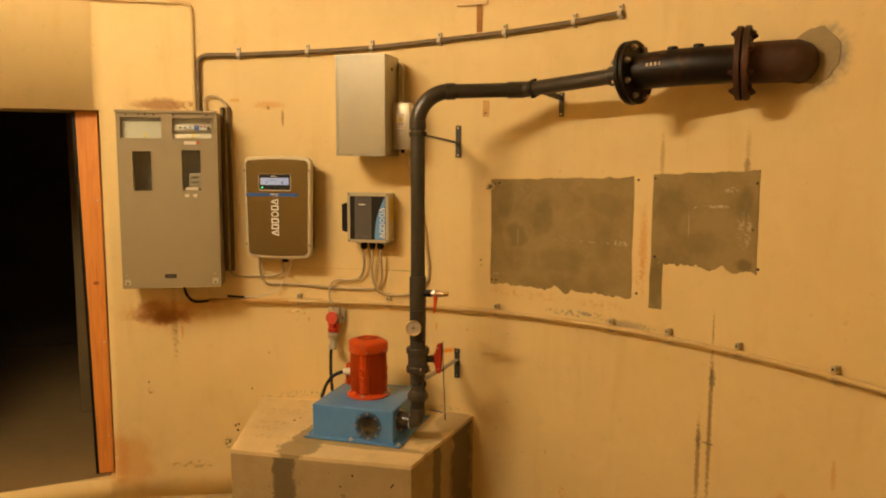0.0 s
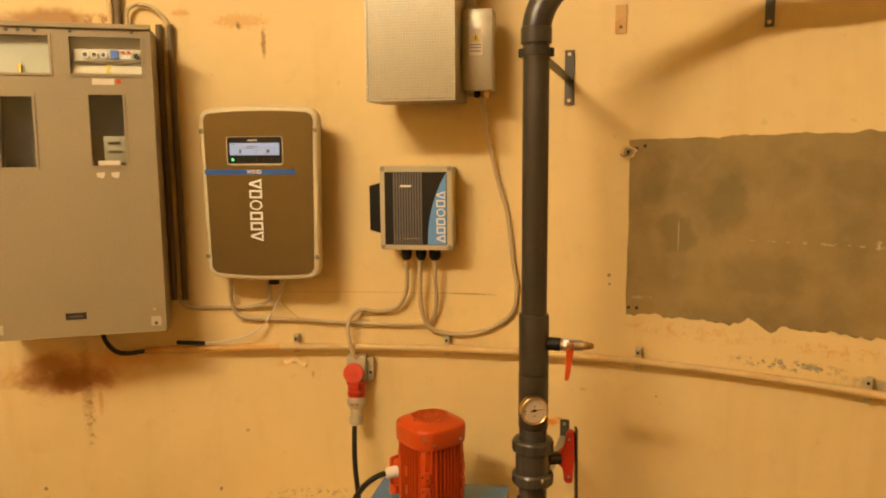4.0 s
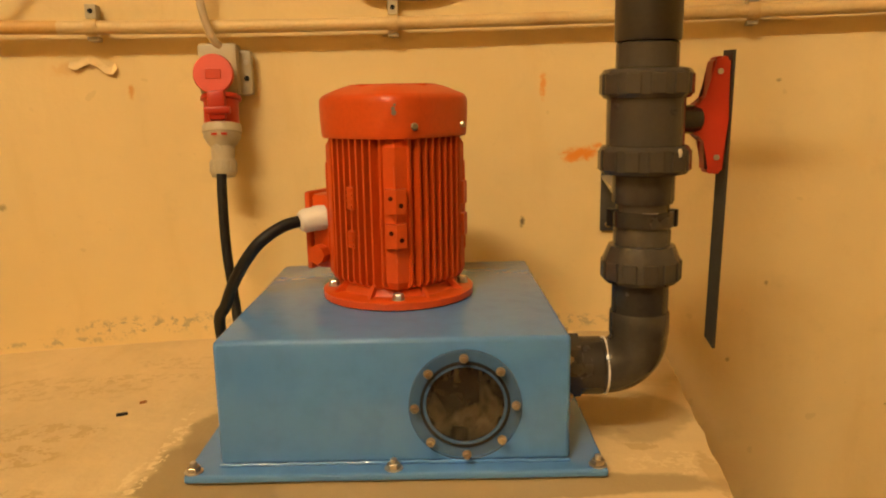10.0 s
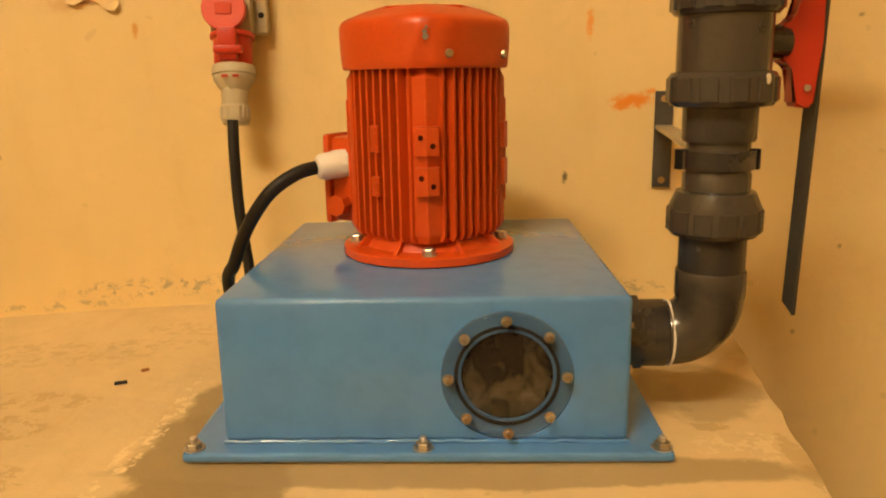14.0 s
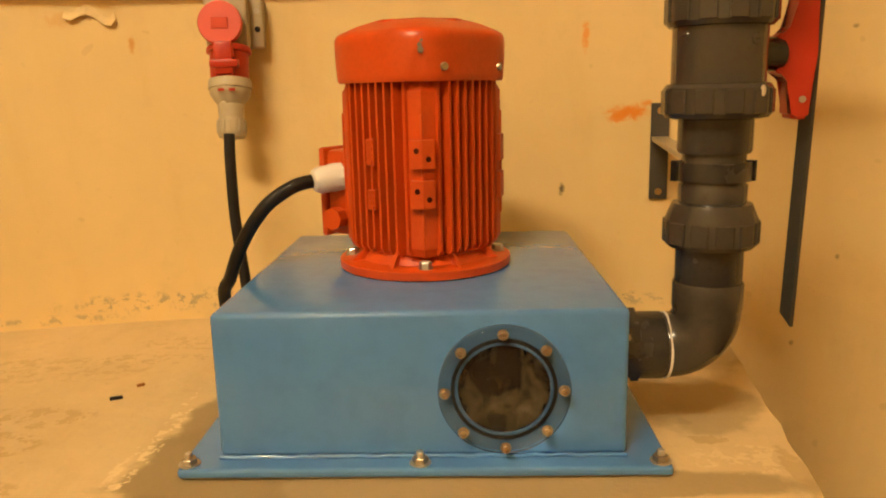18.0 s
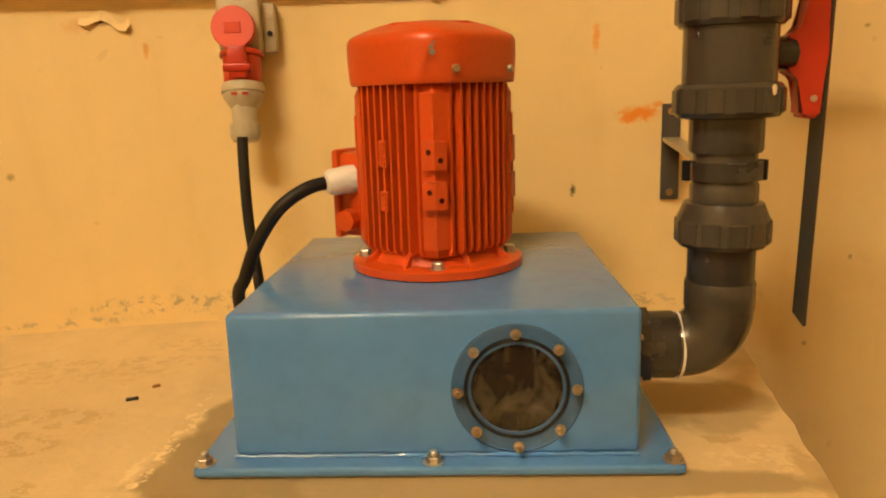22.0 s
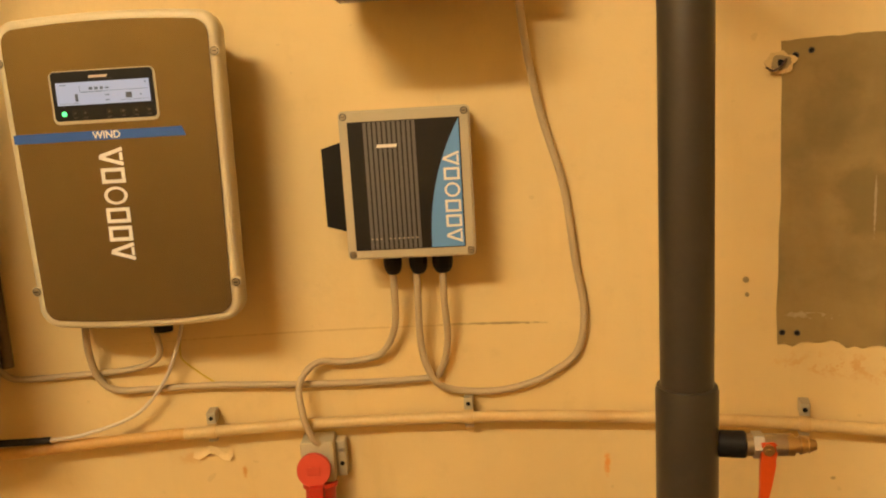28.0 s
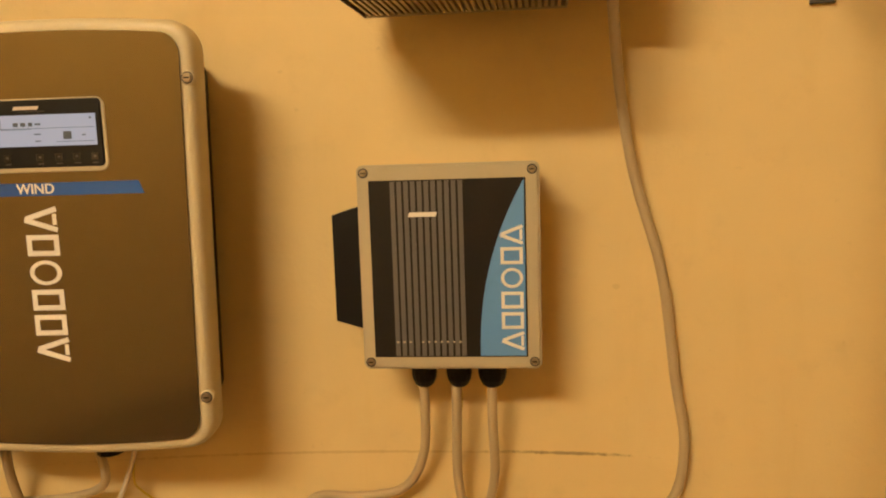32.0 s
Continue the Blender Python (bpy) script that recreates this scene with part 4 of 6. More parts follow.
part("valve_socket", up([(0.0345, 0.716), (0.036, 0.719), (0.036, 0.752)]), GREY_PVC, pipe, smooth=True)
nut(0.749, 0.785, 0.0515)
valve = part("valve_body", up([(0.0445, 0.782), (0.0445, 0.838)], 48), GREY_PVC, pipe, "grey ball valve body", smooth=True)
nut(0.835, 0.871, 0.0515)
for a, z, r in ((-62, 0.823, 0.0055), (-150, 0.828, 0.004)):
    c = Vector((0.0443 * math.cos(radians(a)), 0.0443 * math.sin(radians(a)), z - 0.415))
    bo = part("body_boss", rod(c, c * 1.0 + Vector((c.x, c.y, 0)).normalized() * 0.0016, r, 16, edge=0.0006), GREY_PVC, valve, smooth=True)
    part("boss_slot", rod(c + Vector((c.x, c.y, 0)).normalized() * 0.0014 - Vector((-c.y, c.x, 0)).normalized() * 0.003, c + Vector((c.x, c.y, 0)).normalized() * 0.0014 + Vector((-c.y, c.x, 0)).normalized() * 0.003, 0.0008, 6), DARK_PVC, bo)
c = Vector((0.0527 * math.cos(radians(-58)), 0.0527 * math.sin(radians(-58)), 0.776 - 0.415))
part("glue_drip", lathe([(0.0008, -0.005), (0.0022, -0.003), (0.0026, 0.002), (0.0012, 0.005)], Matrix.Translation(c), 10), CREAM_DRIP, pipe, "pale dried glue drip", smooth=True)
part("valve_socket", up([(0.0355, 0.868), (0.0355, 0.897), (0.034, 0.899)]), GREY_PVC, pipe, smooth=True)
part("tee_pipe", up([(0.0365, 0.900), (0.0375, 0.903), (0.0375, 1.0405), (0.0365, 1.0415)]), DUSTY_PVC, pipe, smooth=True)
part("tee_pipe", up([(0.0365, 1.0425), (0.0375, 1.0435), (0.0375, 1.188), (0.036, 1.194), (0.032, 1.195)]), DUSTY_PVC, pipe, smooth=True)
part("riser", up([(P, 1.190), (P, 1.86)]), DUSTY_PVC, pipe, "smooth grey riser pipe", smooth=True)
# upper bend and the run towards the wall
r1 = Vector((0.46, 0.165, 0.016)).normalized()
bend_c = 0.135
zt = 2.010
line = [Vector((0, 0, zt - 0.415 - bend_c - 0.01))]
for i in range(15):
    t = i * math.pi / 28
    line.append(Vector((0, 0, zt - 0.415 - bend_c)) + r1 * bend_c * (1 - math.cos(t)) + Vector((0, 0, 1)) * bend_c * math.sin(t))
line.append(line[-1] + r1 * 0.01)
part("upper_elbow", tube(line, 0.0345, 36), DUSTY_PVC, pipe, smooth=True)
part("elbow_collar", up([(0.0345, 1.848), (0.037, 1.85), (0.037, 1.885), (0.0345, 1.887)]), DUSTY_PVC, pipe, smooth=True)


def run(p0, p1, r, name, mat=None, edge=0.002, label="", parent=None, seg=40):
    o = Vector((AX, AY, 0.415))
    return part(name, rod(Vector(p0) - o, Vector(p1) - o, r, seg, edge=edge), mat or DUSTY_PVC, parent or pipe, label, smooth=True)


A1 = Vector((AX, AY, zt)) + r1 * bend_c
KNEE = Vector((-1.052, 4.8105, 2.026))
F1, F2, WALL_END = Vector((-0.578, 4.566, 2.058)), Vector((-0.184, 4.431, 2.066)), Vector((0.055, 4.389, 2.066))
B0 = KNEE
r2, r3 = (F1 - B0).normalized(), (WALL_END - F2).normalized()
run(A1 - r1 * 0.012, A1 + r1 * 0.030, 0.037, "elbow_collar")
run(A1 + r1 * 0.02, KNEE, P, "upper_run")
run(KNEE - r1 * 0.082, KNEE - r1 * 0.004, 0.0365, "coupling")
run(KNEE - r1 * 0.02, KNEE + r2 * 0.02, 0.034, "coupling")
run(KNEE, F1 - r2 * 0.05, P, "upper_run")
S = (F1 - B0).length - 0.018
run(B0 + r2 * (S - 0.085), B0 + r2 * (S - 0.010), 0.0395, "reducer_collar")
run(B0 + r2 * (S - 0.045), B0 + r2 * (S - 0.002), 0.0485, "reducer_collar")


def band(name, c, d, r, bracket_to, plate_h, plate_w=0.028, plate_z=0.0):
    """A pipe clip round a pipe, with its arm and wall plate."""
    c, d = Vector(c), Vector(d).normalized()
    b = thing(name, Matrix.Translation(bracket_to), "grey steel wall bracket with a pipe clip", "pipe bracket", "pipe brackets")
    o = b.matrix_world.translation
    mm, _ = frame_of(c - d * 0.009 - o, c + d * 0.009 - o)
    part("clip", ring(r + 0.0005, r + 0.005, 0, 0.018, mm, 40), DARK_PVC, b, "dark plastic clip", smooth=True)
    w = Vector(bracket_to) - c
    w -= d * w.dot(d)
    side = d.cross(w).normalized()
    w.normalize()
    for s in (-1, 1):
        e = bm_new()
        rod(c + side * s * (r + 0.003) - d * 0.010 - o, c + side * s * (r + 0.003) + d * 0.010 - o, 0.0075, 6, e)
        part("clip_nut", e, BLACK, b)
    a = Vector((bracket_to[0] - CX, bracket_to[1] - CY, 0)).normalized()
    tm = Matrix.Rotation(-math.atan2(a.x, a.y), 4, "Z")
    pl = box(-plate_w / 2, plate_w / 2, -0.007, -0.001, plate_z - plate_h / 2, plate_z + plate_h / 2, bevel=0.001)
    pl.transform(tm)
    p = part("wall_plate", pl, BRACKET, b, "grey wall plate")
    for s in (-1, 1):
        q = tm @ Vector((0, -0.007, plate_z + s * (plate_h / 2 - 0.012)))
        part("plate_screw", rod(q, q + tm @ Vector((0, -0.004, 0)), 0.0055, 10), BRASS, p)
    start = c + w * (r + 0.002) - o
    end = tm @ Vector((0, -0.006, 0))
    fm, n = frame_of(start, end)
    arm = box(-0.0035, 0.0035, -0.0125, 0.0125, 0, n, bevel=0.0008)
    arm.transform(fm @ Matrix.Rotation(radians(90), 4, "Z") if abs(d.z) > 0.5 else fm)
    part("arm", arm, BRACKET if abs(d.z) < 0.5 or bracket_to[2] > 1 else GALVA, b)
    return b


band("pipe_bracket", (AX, AY, 1.828), (0, 0, 1), P + 0.001, on_wall(7.35, 1.80), 0.158, plate_z=0.007)
band("pipe_bracket", (AX, AY, 0.698), (0, 0, 1), 0.0312, on_wall(7.35, 0.70), 0.152, plate_z=-0.02)
kc = KNEE + r2 * 0.045
band("pipe_bracket", kc, r2, P + 0.001, on_wall(18.6, 2.000), 0.11, 0.024, -0.030)
spare = thing("wall_plate", at_wall(10.4, 1.965), "small rust stained plate screwed to the wall", "wall plate")
part("plate", box(-0.016, 0.016, -0.005, -0.0005, -0.04, 0.04, bevel=0.001), RUSTY_CONDUIT, spare)
part("plate_screw", rod((0, -0.005, -0.022), (0, -0.008, -0.022), 0.005, 10), BRACKET, spare)

# ball valve handle with its long lever
hz = 0.811 - 0.415
part("stem", rod((0.038, 0.016, hz), (0.066, 0.030, hz), 0.017, 24), DARK_PVC, valve, smooth=True)
hb = bm_new()
prism([(0.062, hz - 0.017), (0.078, hz - 0.024), (0.079, hz - 0.062), (0.088, hz - 0.066), (0.100, hz - 0.064), (0.104, hz), (0.104, hz + 0.070), (0.094, hz + 0.074), (0.084, hz + 0.070), (0.078, hz + 0.024), (0.062, hz + 0.017)], 0.020, 0.046, hb)
bmesh.ops.bevel(hb, geom=list(hb.edges), offset=0.003, segments=2, affect="EDGES")
part("handle", hb, RED_PLASTIC, valve, "red valve handle", smooth=True)
for z in (hz - 0.045, hz + 0.055):
    part("handle_pin", rod((0.0905, 0.0176, z), (0.0905, 0.016, z), 0.0035, 10), STEEL, valve)
lv = bm_new()
across, thick = Vector((-0.29, 0.957, 0)) * 0.0092, Vector((0.957, 0.29, 0)) * 0.002
ends = (Vector((0.1070, 0.036, hz + 0.080)), Vector((0.1085, 0.046, hz - 0.06)), Vector((0.112, 0.068, 0.520 - 0.415)))
rings = [[lv.verts.new(c + across * s + thick * t + Vector((0, 0, 0.006 * s if c.z < 0.2 else 0))) for s, t in ((-1, -1), (1, -1), (1, 1), (-1, 1))] for c in ends]
for p, n in zip(rings, rings[1:]):
    for i in range(4):
        lv.faces.new((p[i], p[(i + 1) % 4], n[(i + 1) % 4], n[i]))
lv.faces.new(rings[0][::-1])
lv.faces.new(rings[-1])
part("lever", lv, BRACKET, valve, "long grey steel lever")

# pressure gauge
GZ = 0.976 - 0.415
gm2 = Matrix.Translation((0.003, -0.072, GZ)) @ pose(0, 0, 0, 90, 0, 20)
part("gauge_stem", rod((0, -0.034, GZ - 0.002), (0.002, -0.075, GZ), 0.008, 12), BRASS, pipe)
gauge = part("pressure_gauge", lathe([(0.029, 0.0), (0.0325, 0.003), (0.0335, 0.02), (0.0345, 0.021), (0.0345, 0.027), (0.0325, 0.0285), (0.0305, 0.0265), (0.0300, 0.022)], gm2, 48), BRASS, pipe, "round pressure gauge with brass case and white dial", smooth=True)
part("dial", lathe([(0.0298, 0.0222), (0.0298, 0.0232)], gm2, 40), DIAL, gauge, "white dial")
for i in range(13):
    a = radians(225 - 270 * i / 12)
    q0, q1 = (gm2 @ Vector((rr * math.cos(a), rr * math.sin(a), 0.0235)) for rr in (0.0215, 0.0255))
    part("tick", rod(q0, q1, 0.0005, 4), BLACK if i % 3 else RED_PLASTIC, gauge)
for x, y, w in ((0, 0.010, 0.006), (0, -0.013, 0.008)):
    bb = box(-w / 2 + x, w / 2 + x, y - 0.0008, y + 0.0008, 0.0233, 0.0237)
    bb.transform(gm2)
    part("dial_print", bb, BRACKET, gauge)
nd = prism([(-0.009, -0.0016), (0.0235, 0.0), (-0.009, 0.0016)], -0.0004, 0.0004)
nd.transform(gm2 @ Matrix.Translation((0, 0, 0.0248)) @ pose(0, 0, 0, 0, 0, 8) @ pose(0, 0, 0, -90, 0, 0))
part("needle", nd, BLACK, gauge, "black needle")
part("hub", lathe([(0.0035, 0.0236), (0.003, 0.0262)], gm2, 16), BLACK, gauge)

# drain cock
dz = 1.120 - 0.415
part("cock_nipple", rod((0.034, -0.004, dz), (0.068, -0.008, dz), 0.0165, 24, edge=0.002), BLACK, pipe, "black nipple", smooth=True)
cock = part("drain_cock", rod((0.072, -0.008, dz), (0.128, -0.010, dz), 0.0135, 24, edge=0.003), FASTENER, pipe, "nickel drain cock with a red lever", smooth=True)
part("tape_ring", rod((0.067, -0.008, dz), (0.073, -0.008, dz), 0.0135, 24, edge=0.001), WHITE_PLASTIC, cock, smooth=True)
part("hex", rod((0.083, -0.0085, dz), (0.095, -0.009, dz), 0.0165, 6), STEEL, cock)
part("hose_tip", lathe([(0.0135, 0), (0.0135, 0.008), (0.0095, 0.009), (0.0095, 0.014), (0.0115, 0.016), (0.008, 0.024), (0.0095, 0.025), (0.006, 0.034)], frame_of((0.122, -0.010, dz), (0.16, -0.012, dz))[0], 20), BRASS, cock, "brass hose tip", smooth=True)
part("spindle", rod((0.098, -0.012, dz), (0.098, -0.026, dz), 0.007, 16), BRASS, cock)
lb = bm_new()
prism([(0.088, dz + 0.008), (0.108, dz + 0.008), (0.109, dz - 0.008), (0.105, dz - 0.021), (0.103, dz - 0.045), (0.097, dz - 0.084), (0.092, dz - 0.089), (0.086, dz - 0.086), (0.089, dz - 0.048), (0.091, dz - 0.021)], -0.024, -0.018, lb)
bmesh.ops.bevel(lb, geom=list(lb.edges), offset=0.002, segments=2, affect="EDGES")
part("lever", lb, RED, cock, "red lever", smooth=True)
part("lever_nut", rod((0.098, -0.0235, dz - 0.002), (0.098, -0.029, dz - 0.002), 0.0042, 6), BRASS, cock, "small brass nut")
cock.location.x = -0.008

# ---- flanged iron pipe into the wall ----
iron = thing("iron_pipe", Matrix.Translation(F1), "rusty black cast iron pipe with bolted flanges, entering the wall", "pipe")
IO = iron.matrix_world.translation
IR = 0.070
ctrl = [F1 + r2 * 0.008, F1 + r2 * 0.15, F2 - r3 * 0.15, F2 - r3 * 0.008]
barrel = []
for k in range(25):
    t = k / 24
    barrel.append(ctrl[0] * (1 - t) ** 3 + ctrl[1] * 3 * t * (1 - t) ** 2 + ctrl[2] * 3 * t * t * (1 - t) + ctrl[3] * t ** 3 - IO)
part("pipe_barrel", tube(barrel, IR, 40), IRON, iron, "black slightly bent pipe barrel with worn print", smooth=True)
TURN_END = Vector((-0.020, 4.4015, 2.066))
bm = rod(F2 + r3 * 0.008 - IO, TURN_END - IO, IR + 0.004, 40)
bmesh.ops.create_uvsphere(bm, u_segments=40, v_segments=24, radius=IR + 0.004, matrix=Matrix.Translation(TURN_END - IO))
rod(TURN_END - IO, TURN_END + Vector((0.45, 0.89, 0)) * 0.2 - IO, IR + 0.004, 40, bm)
part("pipe_stub", bm, RUST, iron, "rusty pipe stub turning into the wall", smooth=True)


def flange(c, d, s0, s1, r, mat, rb, bolts=8):
    f = part("flange", rod(c + d * s0 - IO, c + d * s1 - IO, r, 48, edge=0.003), mat, iron, smooth=True)
    mm, _ = frame_of(c + d * s0 - IO, c + d * s1 - IO)
    out = -1 if s0 < 0 else 1
    for i in range(bolts):
        a = 2 * math.pi * (i + 0.5) / bolts
        p = mm @ Vector((rb * math.cos(a), rb * math.sin(a), 0 if out < 0 else s1 - s0))
        e = bm_new()
        rod(p, p + d * out * 0.011, 0.0125, 6, e)
        rod(p + d * out * 0.011, p + d * out * 0.019, 0.0068, 10, e)
        part("flange_bolt", e, FASTENER if mat is IRON else RUST, f)


flange(F1, r2, -0.021, -0.002, 0.124, IRON, 0.100)
flange(F1, r2, 0.002, 0.021, 0.124, IRON, 0.100)
flange(F2, r3, -0.023, -0.003, 0.133, RUST, 0.109)
flange(F2, r3, 0.003, 0.023, 0.133, RUST, 0.109)
part("raised_rim", rod(F1 - r2 * 0.002 - IO, F1 + r2 * 0.002 - IO, 0.095, 32), RUBBER, iron)
part("raised_rim", rod(F2 - r3 * 0.003 - IO, F2 + r3 * 0.003 - IO, 0.098, 32), RUBBER, iron)
for k in (9, 15):
    q = barrel[k]
    part("boss", rod(q + Vector((0, 0, IR - 0.006)), q + Vector((0, 0, IR + 0.010)), 0.020, 24, edge=0.003), IRON, iron, smooth=True)
for k, w in ((5, 0.005), (6, 0.004), (7, 0.005), (8, 0.003)):
    n_ = Vector((r2.y, -r2.x, 0.2)).normalized()
    bb = box(-w, w, -0.0004, 0.0006, -0.006, 0.006)
    bb.transform(Matrix.Translation(barrel[k] + n_ * (IR + 0.0004)) @ n_.to_track_quat("-Y", "Z").to_matrix().to_4x4())
    part("stencil_mark", bb, GREY_CABLE, iron, "worn pale stencil mark")
# old mortar round the pipe where it enters the wall
col = thing("mortar_collar", at_wall(42.0, 2.083), "rough grey mortar patch round the pipe's entry", "mortar")
ol = []
for k in range(40):
    a = 2 * math.pi * k / 40
    rr = 0.097 + 0.014 * noise.noise((math.cos(a) * 2.2, math.sin(a) * 2.2, 3)) + 0.006 * noise.noise((k * 1.7, 2, 3))
    ol.append((rr * math.cos(a), rr * math.sin(a)))
cb = prism(ol, -0.005, 0.012)
part("mortar", cb, MORTAR, col)

# ---- meter cabinet ----
cab = thing("meter_cabinet", pose(-2.818, 4.683, 1.069, 0, 0, 26.7), "taupe enamelled meter cabinet with small windows, hung on the wall", "cabinet")
W2, H2 = 0.238, 0.878
def holed_panel(w, h, holes, y0, y1):
    """A front panel with rectangular openings: (x0, x1, z0, z1)."""
    xs = sorted({-w, w, *[v for q in holes for v in q[:2]]})
    zs = sorted({0.0, h, *[v for q in holes for v in q[2:]]})
    bm = bm_new()
    vs = {(i, k): bm.verts.new((x, y0, z)) for i, x in enumerate(xs) for k, z in enumerate(zs)}
    for i in range(len(xs) - 1):
        for k in range(len(zs) - 1):
            cx, cz = (xs[i] + xs[i + 1]) / 2, (zs[k] + zs[k + 1]) / 2
            if not any(q[0] < cx < q[1] and q[2] < cz < q[3] for q in holes):
                bm.faces.new((vs[i, k], vs[i + 1, k], vs[i + 1, k + 1], vs[i, k + 1]))
    for v in list(bm.verts):
        if not v.link_faces:
            bm.verts.remove(v)
    g = bmesh.ops.extrude_face_region(bm, geom=list(bm.faces))
    for v in g["geom"]:
        if isinstance(v, bmesh.types.BMVert):
            v.co.y = y1
    return bm


WINS = [(-0.220, -0.026, 0.748, 0.852), (0.024, 0.212, 0.748, 0.850), (-0.168, -0.078, 0.490, 0.686), (0.064, 0.156, 0.492, 0.692)]
part("front_panel", holed_panel(W2, H2, WINS, 0.0, 0.012), CABINET, cab, "taupe front panel with four openings")
bm = bm_new()
for q in ((-W2, W2, 0.165, 0.175, 0, H2), (-W2, -W2 + 0.004, 0.0122, 0.165, 0, H2), (W2 - 0.004, W2, 0.0122, 0.165, 0, H2), (-W2 + 0.004, W2 - 0.004, 0.0122, 0.165, 0, 0.004), (-W2 + 0.004, W2 - 0.004, 0.0122, 0.165, H2 - 0.004, H2)):
    add_box(bm, *q)
part("body", bm, CABINET, cab)
bm = bm_new()
add_box(bm, -W2 - 0.003, W2 + 0.003, -0.010, -0.0005, H2 - 0.006, H2 + 0.008, bevel=0.002)
part("top_lip", bm, CABINET, cab, "taupe top lip")
for x in (-0.19, -0.13, -0.10, -0.06, 0.03, 0.19):
    part("lip_screw", rod((x, -0.0002, H2 - 0.014), (x, -0.005, H2 - 0.014), 0.005, 10), BRACKET, cab)
m, nt, b = node_tree("window_glass")
b.inputs["Base Color"].default_value = (0.9, 0.92, 0.88, 1)
b.inputs["Roughness"].default_value, b.inputs["Transmission Weight"].default_value = 0.08, 1.0
GLASS = m
INNER = paint("pale_inner_panel", (0.42, 0.40, 0.30), 0.6, dirt=(0.2, 0.16, 0.08), amount=0.5, coarse=8)
CREAM = paint("cream_plastic", (0.62, 0.55, 0.40), 0.45, amount=0.12, bump=0.02)
YELLOW = paint("yellow_plastic", (0.62, 0.44, 0.03), 0.45, amount=0.1, bump=0.02)
PAPER = paint("paper_label", (0.66, 0.58, 0.46), 0.7, amount=0.15, bump=0.02)
BLUE_PLASTIC = paint("blue_plastic", (0.03, 0.10, 0.35), 0.4, amount=0.05)
for x0, x1, z0, z1 in WINS:
    fr = bm_new()
    t = 0.006
    for q in ((x0 - t, x1 + t, z1 - 0.001, z1 + t), (x0 - t, x1 + t, z0 - t, z0 + 0.001), (x0 - t, x0 + 0.001, z0 + 0.001, z1 - 0.001), (x1 - 0.001, x1 + t, z0 + 0.001, z1 - 0.001)):
        add_box(fr, q[0], q[1], -0.004, -0.0004, q[2], q[3])
    wf = part("window_frame", fr, CABINET, cab)
    pane = part("pane", box(x0 + 0.0012, x1 - 0.0012, 0.004, 0.007, z0 + 0.0012, z1 - 0.0012), GLASS, wf, "clear pane")
    pane.visible_shadow = False
part("inner_panel", box(-0.222, -0.022, 0.03, 0.034, 0.744, 0.856), INNER, cab, "pale panel behind the window")
part("inner_panel", box(0.02, 0.216, 0.05, 0.054, 0.744, 0.856), CREAM, cab, "cream fuse panel")
part("inner_strip", box(0.026, 0.21, 0.022, 0.03, 0.752, 0.772), CREAM, cab)
part("seal", box(-0.112, -0.104, 0.018, 0.028, 0.753, 0.775), YELLOW, cab, "yellow seal")
part("seal", box(0.116, 0.124, 0.012, 0.02, 0.754, 0.776), YELLOW, cab, "yellow seal")
part("fuse_rail", box(0.03, 0.208, 0.026, 0.049, 0.786, 0.819, bevel=0.002), CREAM, cab)
for i in range(3):
    c = (0.062 + i * 0.024, 0.0255, 0.803)
    fu = part("screw_fuse", rod(c, (c[0], 0.012, c[2]), 0.010, 20, edge=0.001), WHITE_PLASTIC, cab, "white screw fuse", smooth=True)
    part("fuse_eye", rod((c[0], 0.0119, c[2]), (c[0], 0.0112, c[2]), 0.006, 16), BRACKET, fu)
part("switch", box(0.128, 0.150, 0.012, 0.026, 0.792, 0.816, bevel=0.002), BLUE_PLASTIC, cab, "blue switch")
for x in (0.162, 0.178):
    part("breaker", box(x - 0.007, x + 0.007, 0.014, 0.026, 0.792, 0.816, bevel=0.001), WHITE_PLASTIC, cab, "white breaker")
    part("breaker_toggle", box(x - 0.005, x + 0.005, 0.008, 0.0138, 0.806, 0.814, bevel=0.001), RED_PLASTIC, cab, "red toggle")
part("knob", rod((0.197, 0.026, 0.80), (0.197, 0.012, 0.80), 0.008, 16), BLACK, cab, "black knob")
# black sheets added behind the lower windows as the interior's shade
for x0, x1 in ((-0.18, -0.066), (0.052, 0.168)):
    part("recess_shade_sheet", box(x0, x1, 0.09, 0.094, 0.478, 0.704), RUBBER, cab, "black sheet standing for the shade inside the cabinet")
part("recess_strip", box(-0.098, -0.086, 0.05, 0.0898, 0.50, 0.56), BRACKET, cab)
mt = part("energy_meter", box(0.092, 0.152, 0.035, 0.0895, 0.50, 0.576, bevel=0.004), METER, cab, "cream energy meter", smooth=True)
part("counter", box(0.104, 0.138, 0.032, 0.0345, 0.552, 0.560), BLACK, mt)
part("disc_slot", box(0.104, 0.142, 0.032, 0.0345, 0.528, 0.534), BLACK, mt)
part("meter_label", box(0.080, 0.138, 0.0022, 0.0036, 0.4935, 0.5065), PAPER, mt, "white paper strip")
part("paper_label", box(0.078, 0.136, -0.0012, -0.0002, 0.719, 0.736), PAPER, cab, "worn paper label")
part("seal_dot", rod((0.148, -0.0002, 0.728), (0.148, -0.003, 0.728), 0.007, 14), RED, cab)
for x in (0.085, 0.124):
    part("torn_label", prism([(x - 0.012, 0.472), (x + 0.011, 0.474), (x + 0.009, 0.460), (x + 0.002, 0.456), (x - 0.010, 0.461)], -0.0010, -0.0002), PAPER, cab, "torn remains of a label")
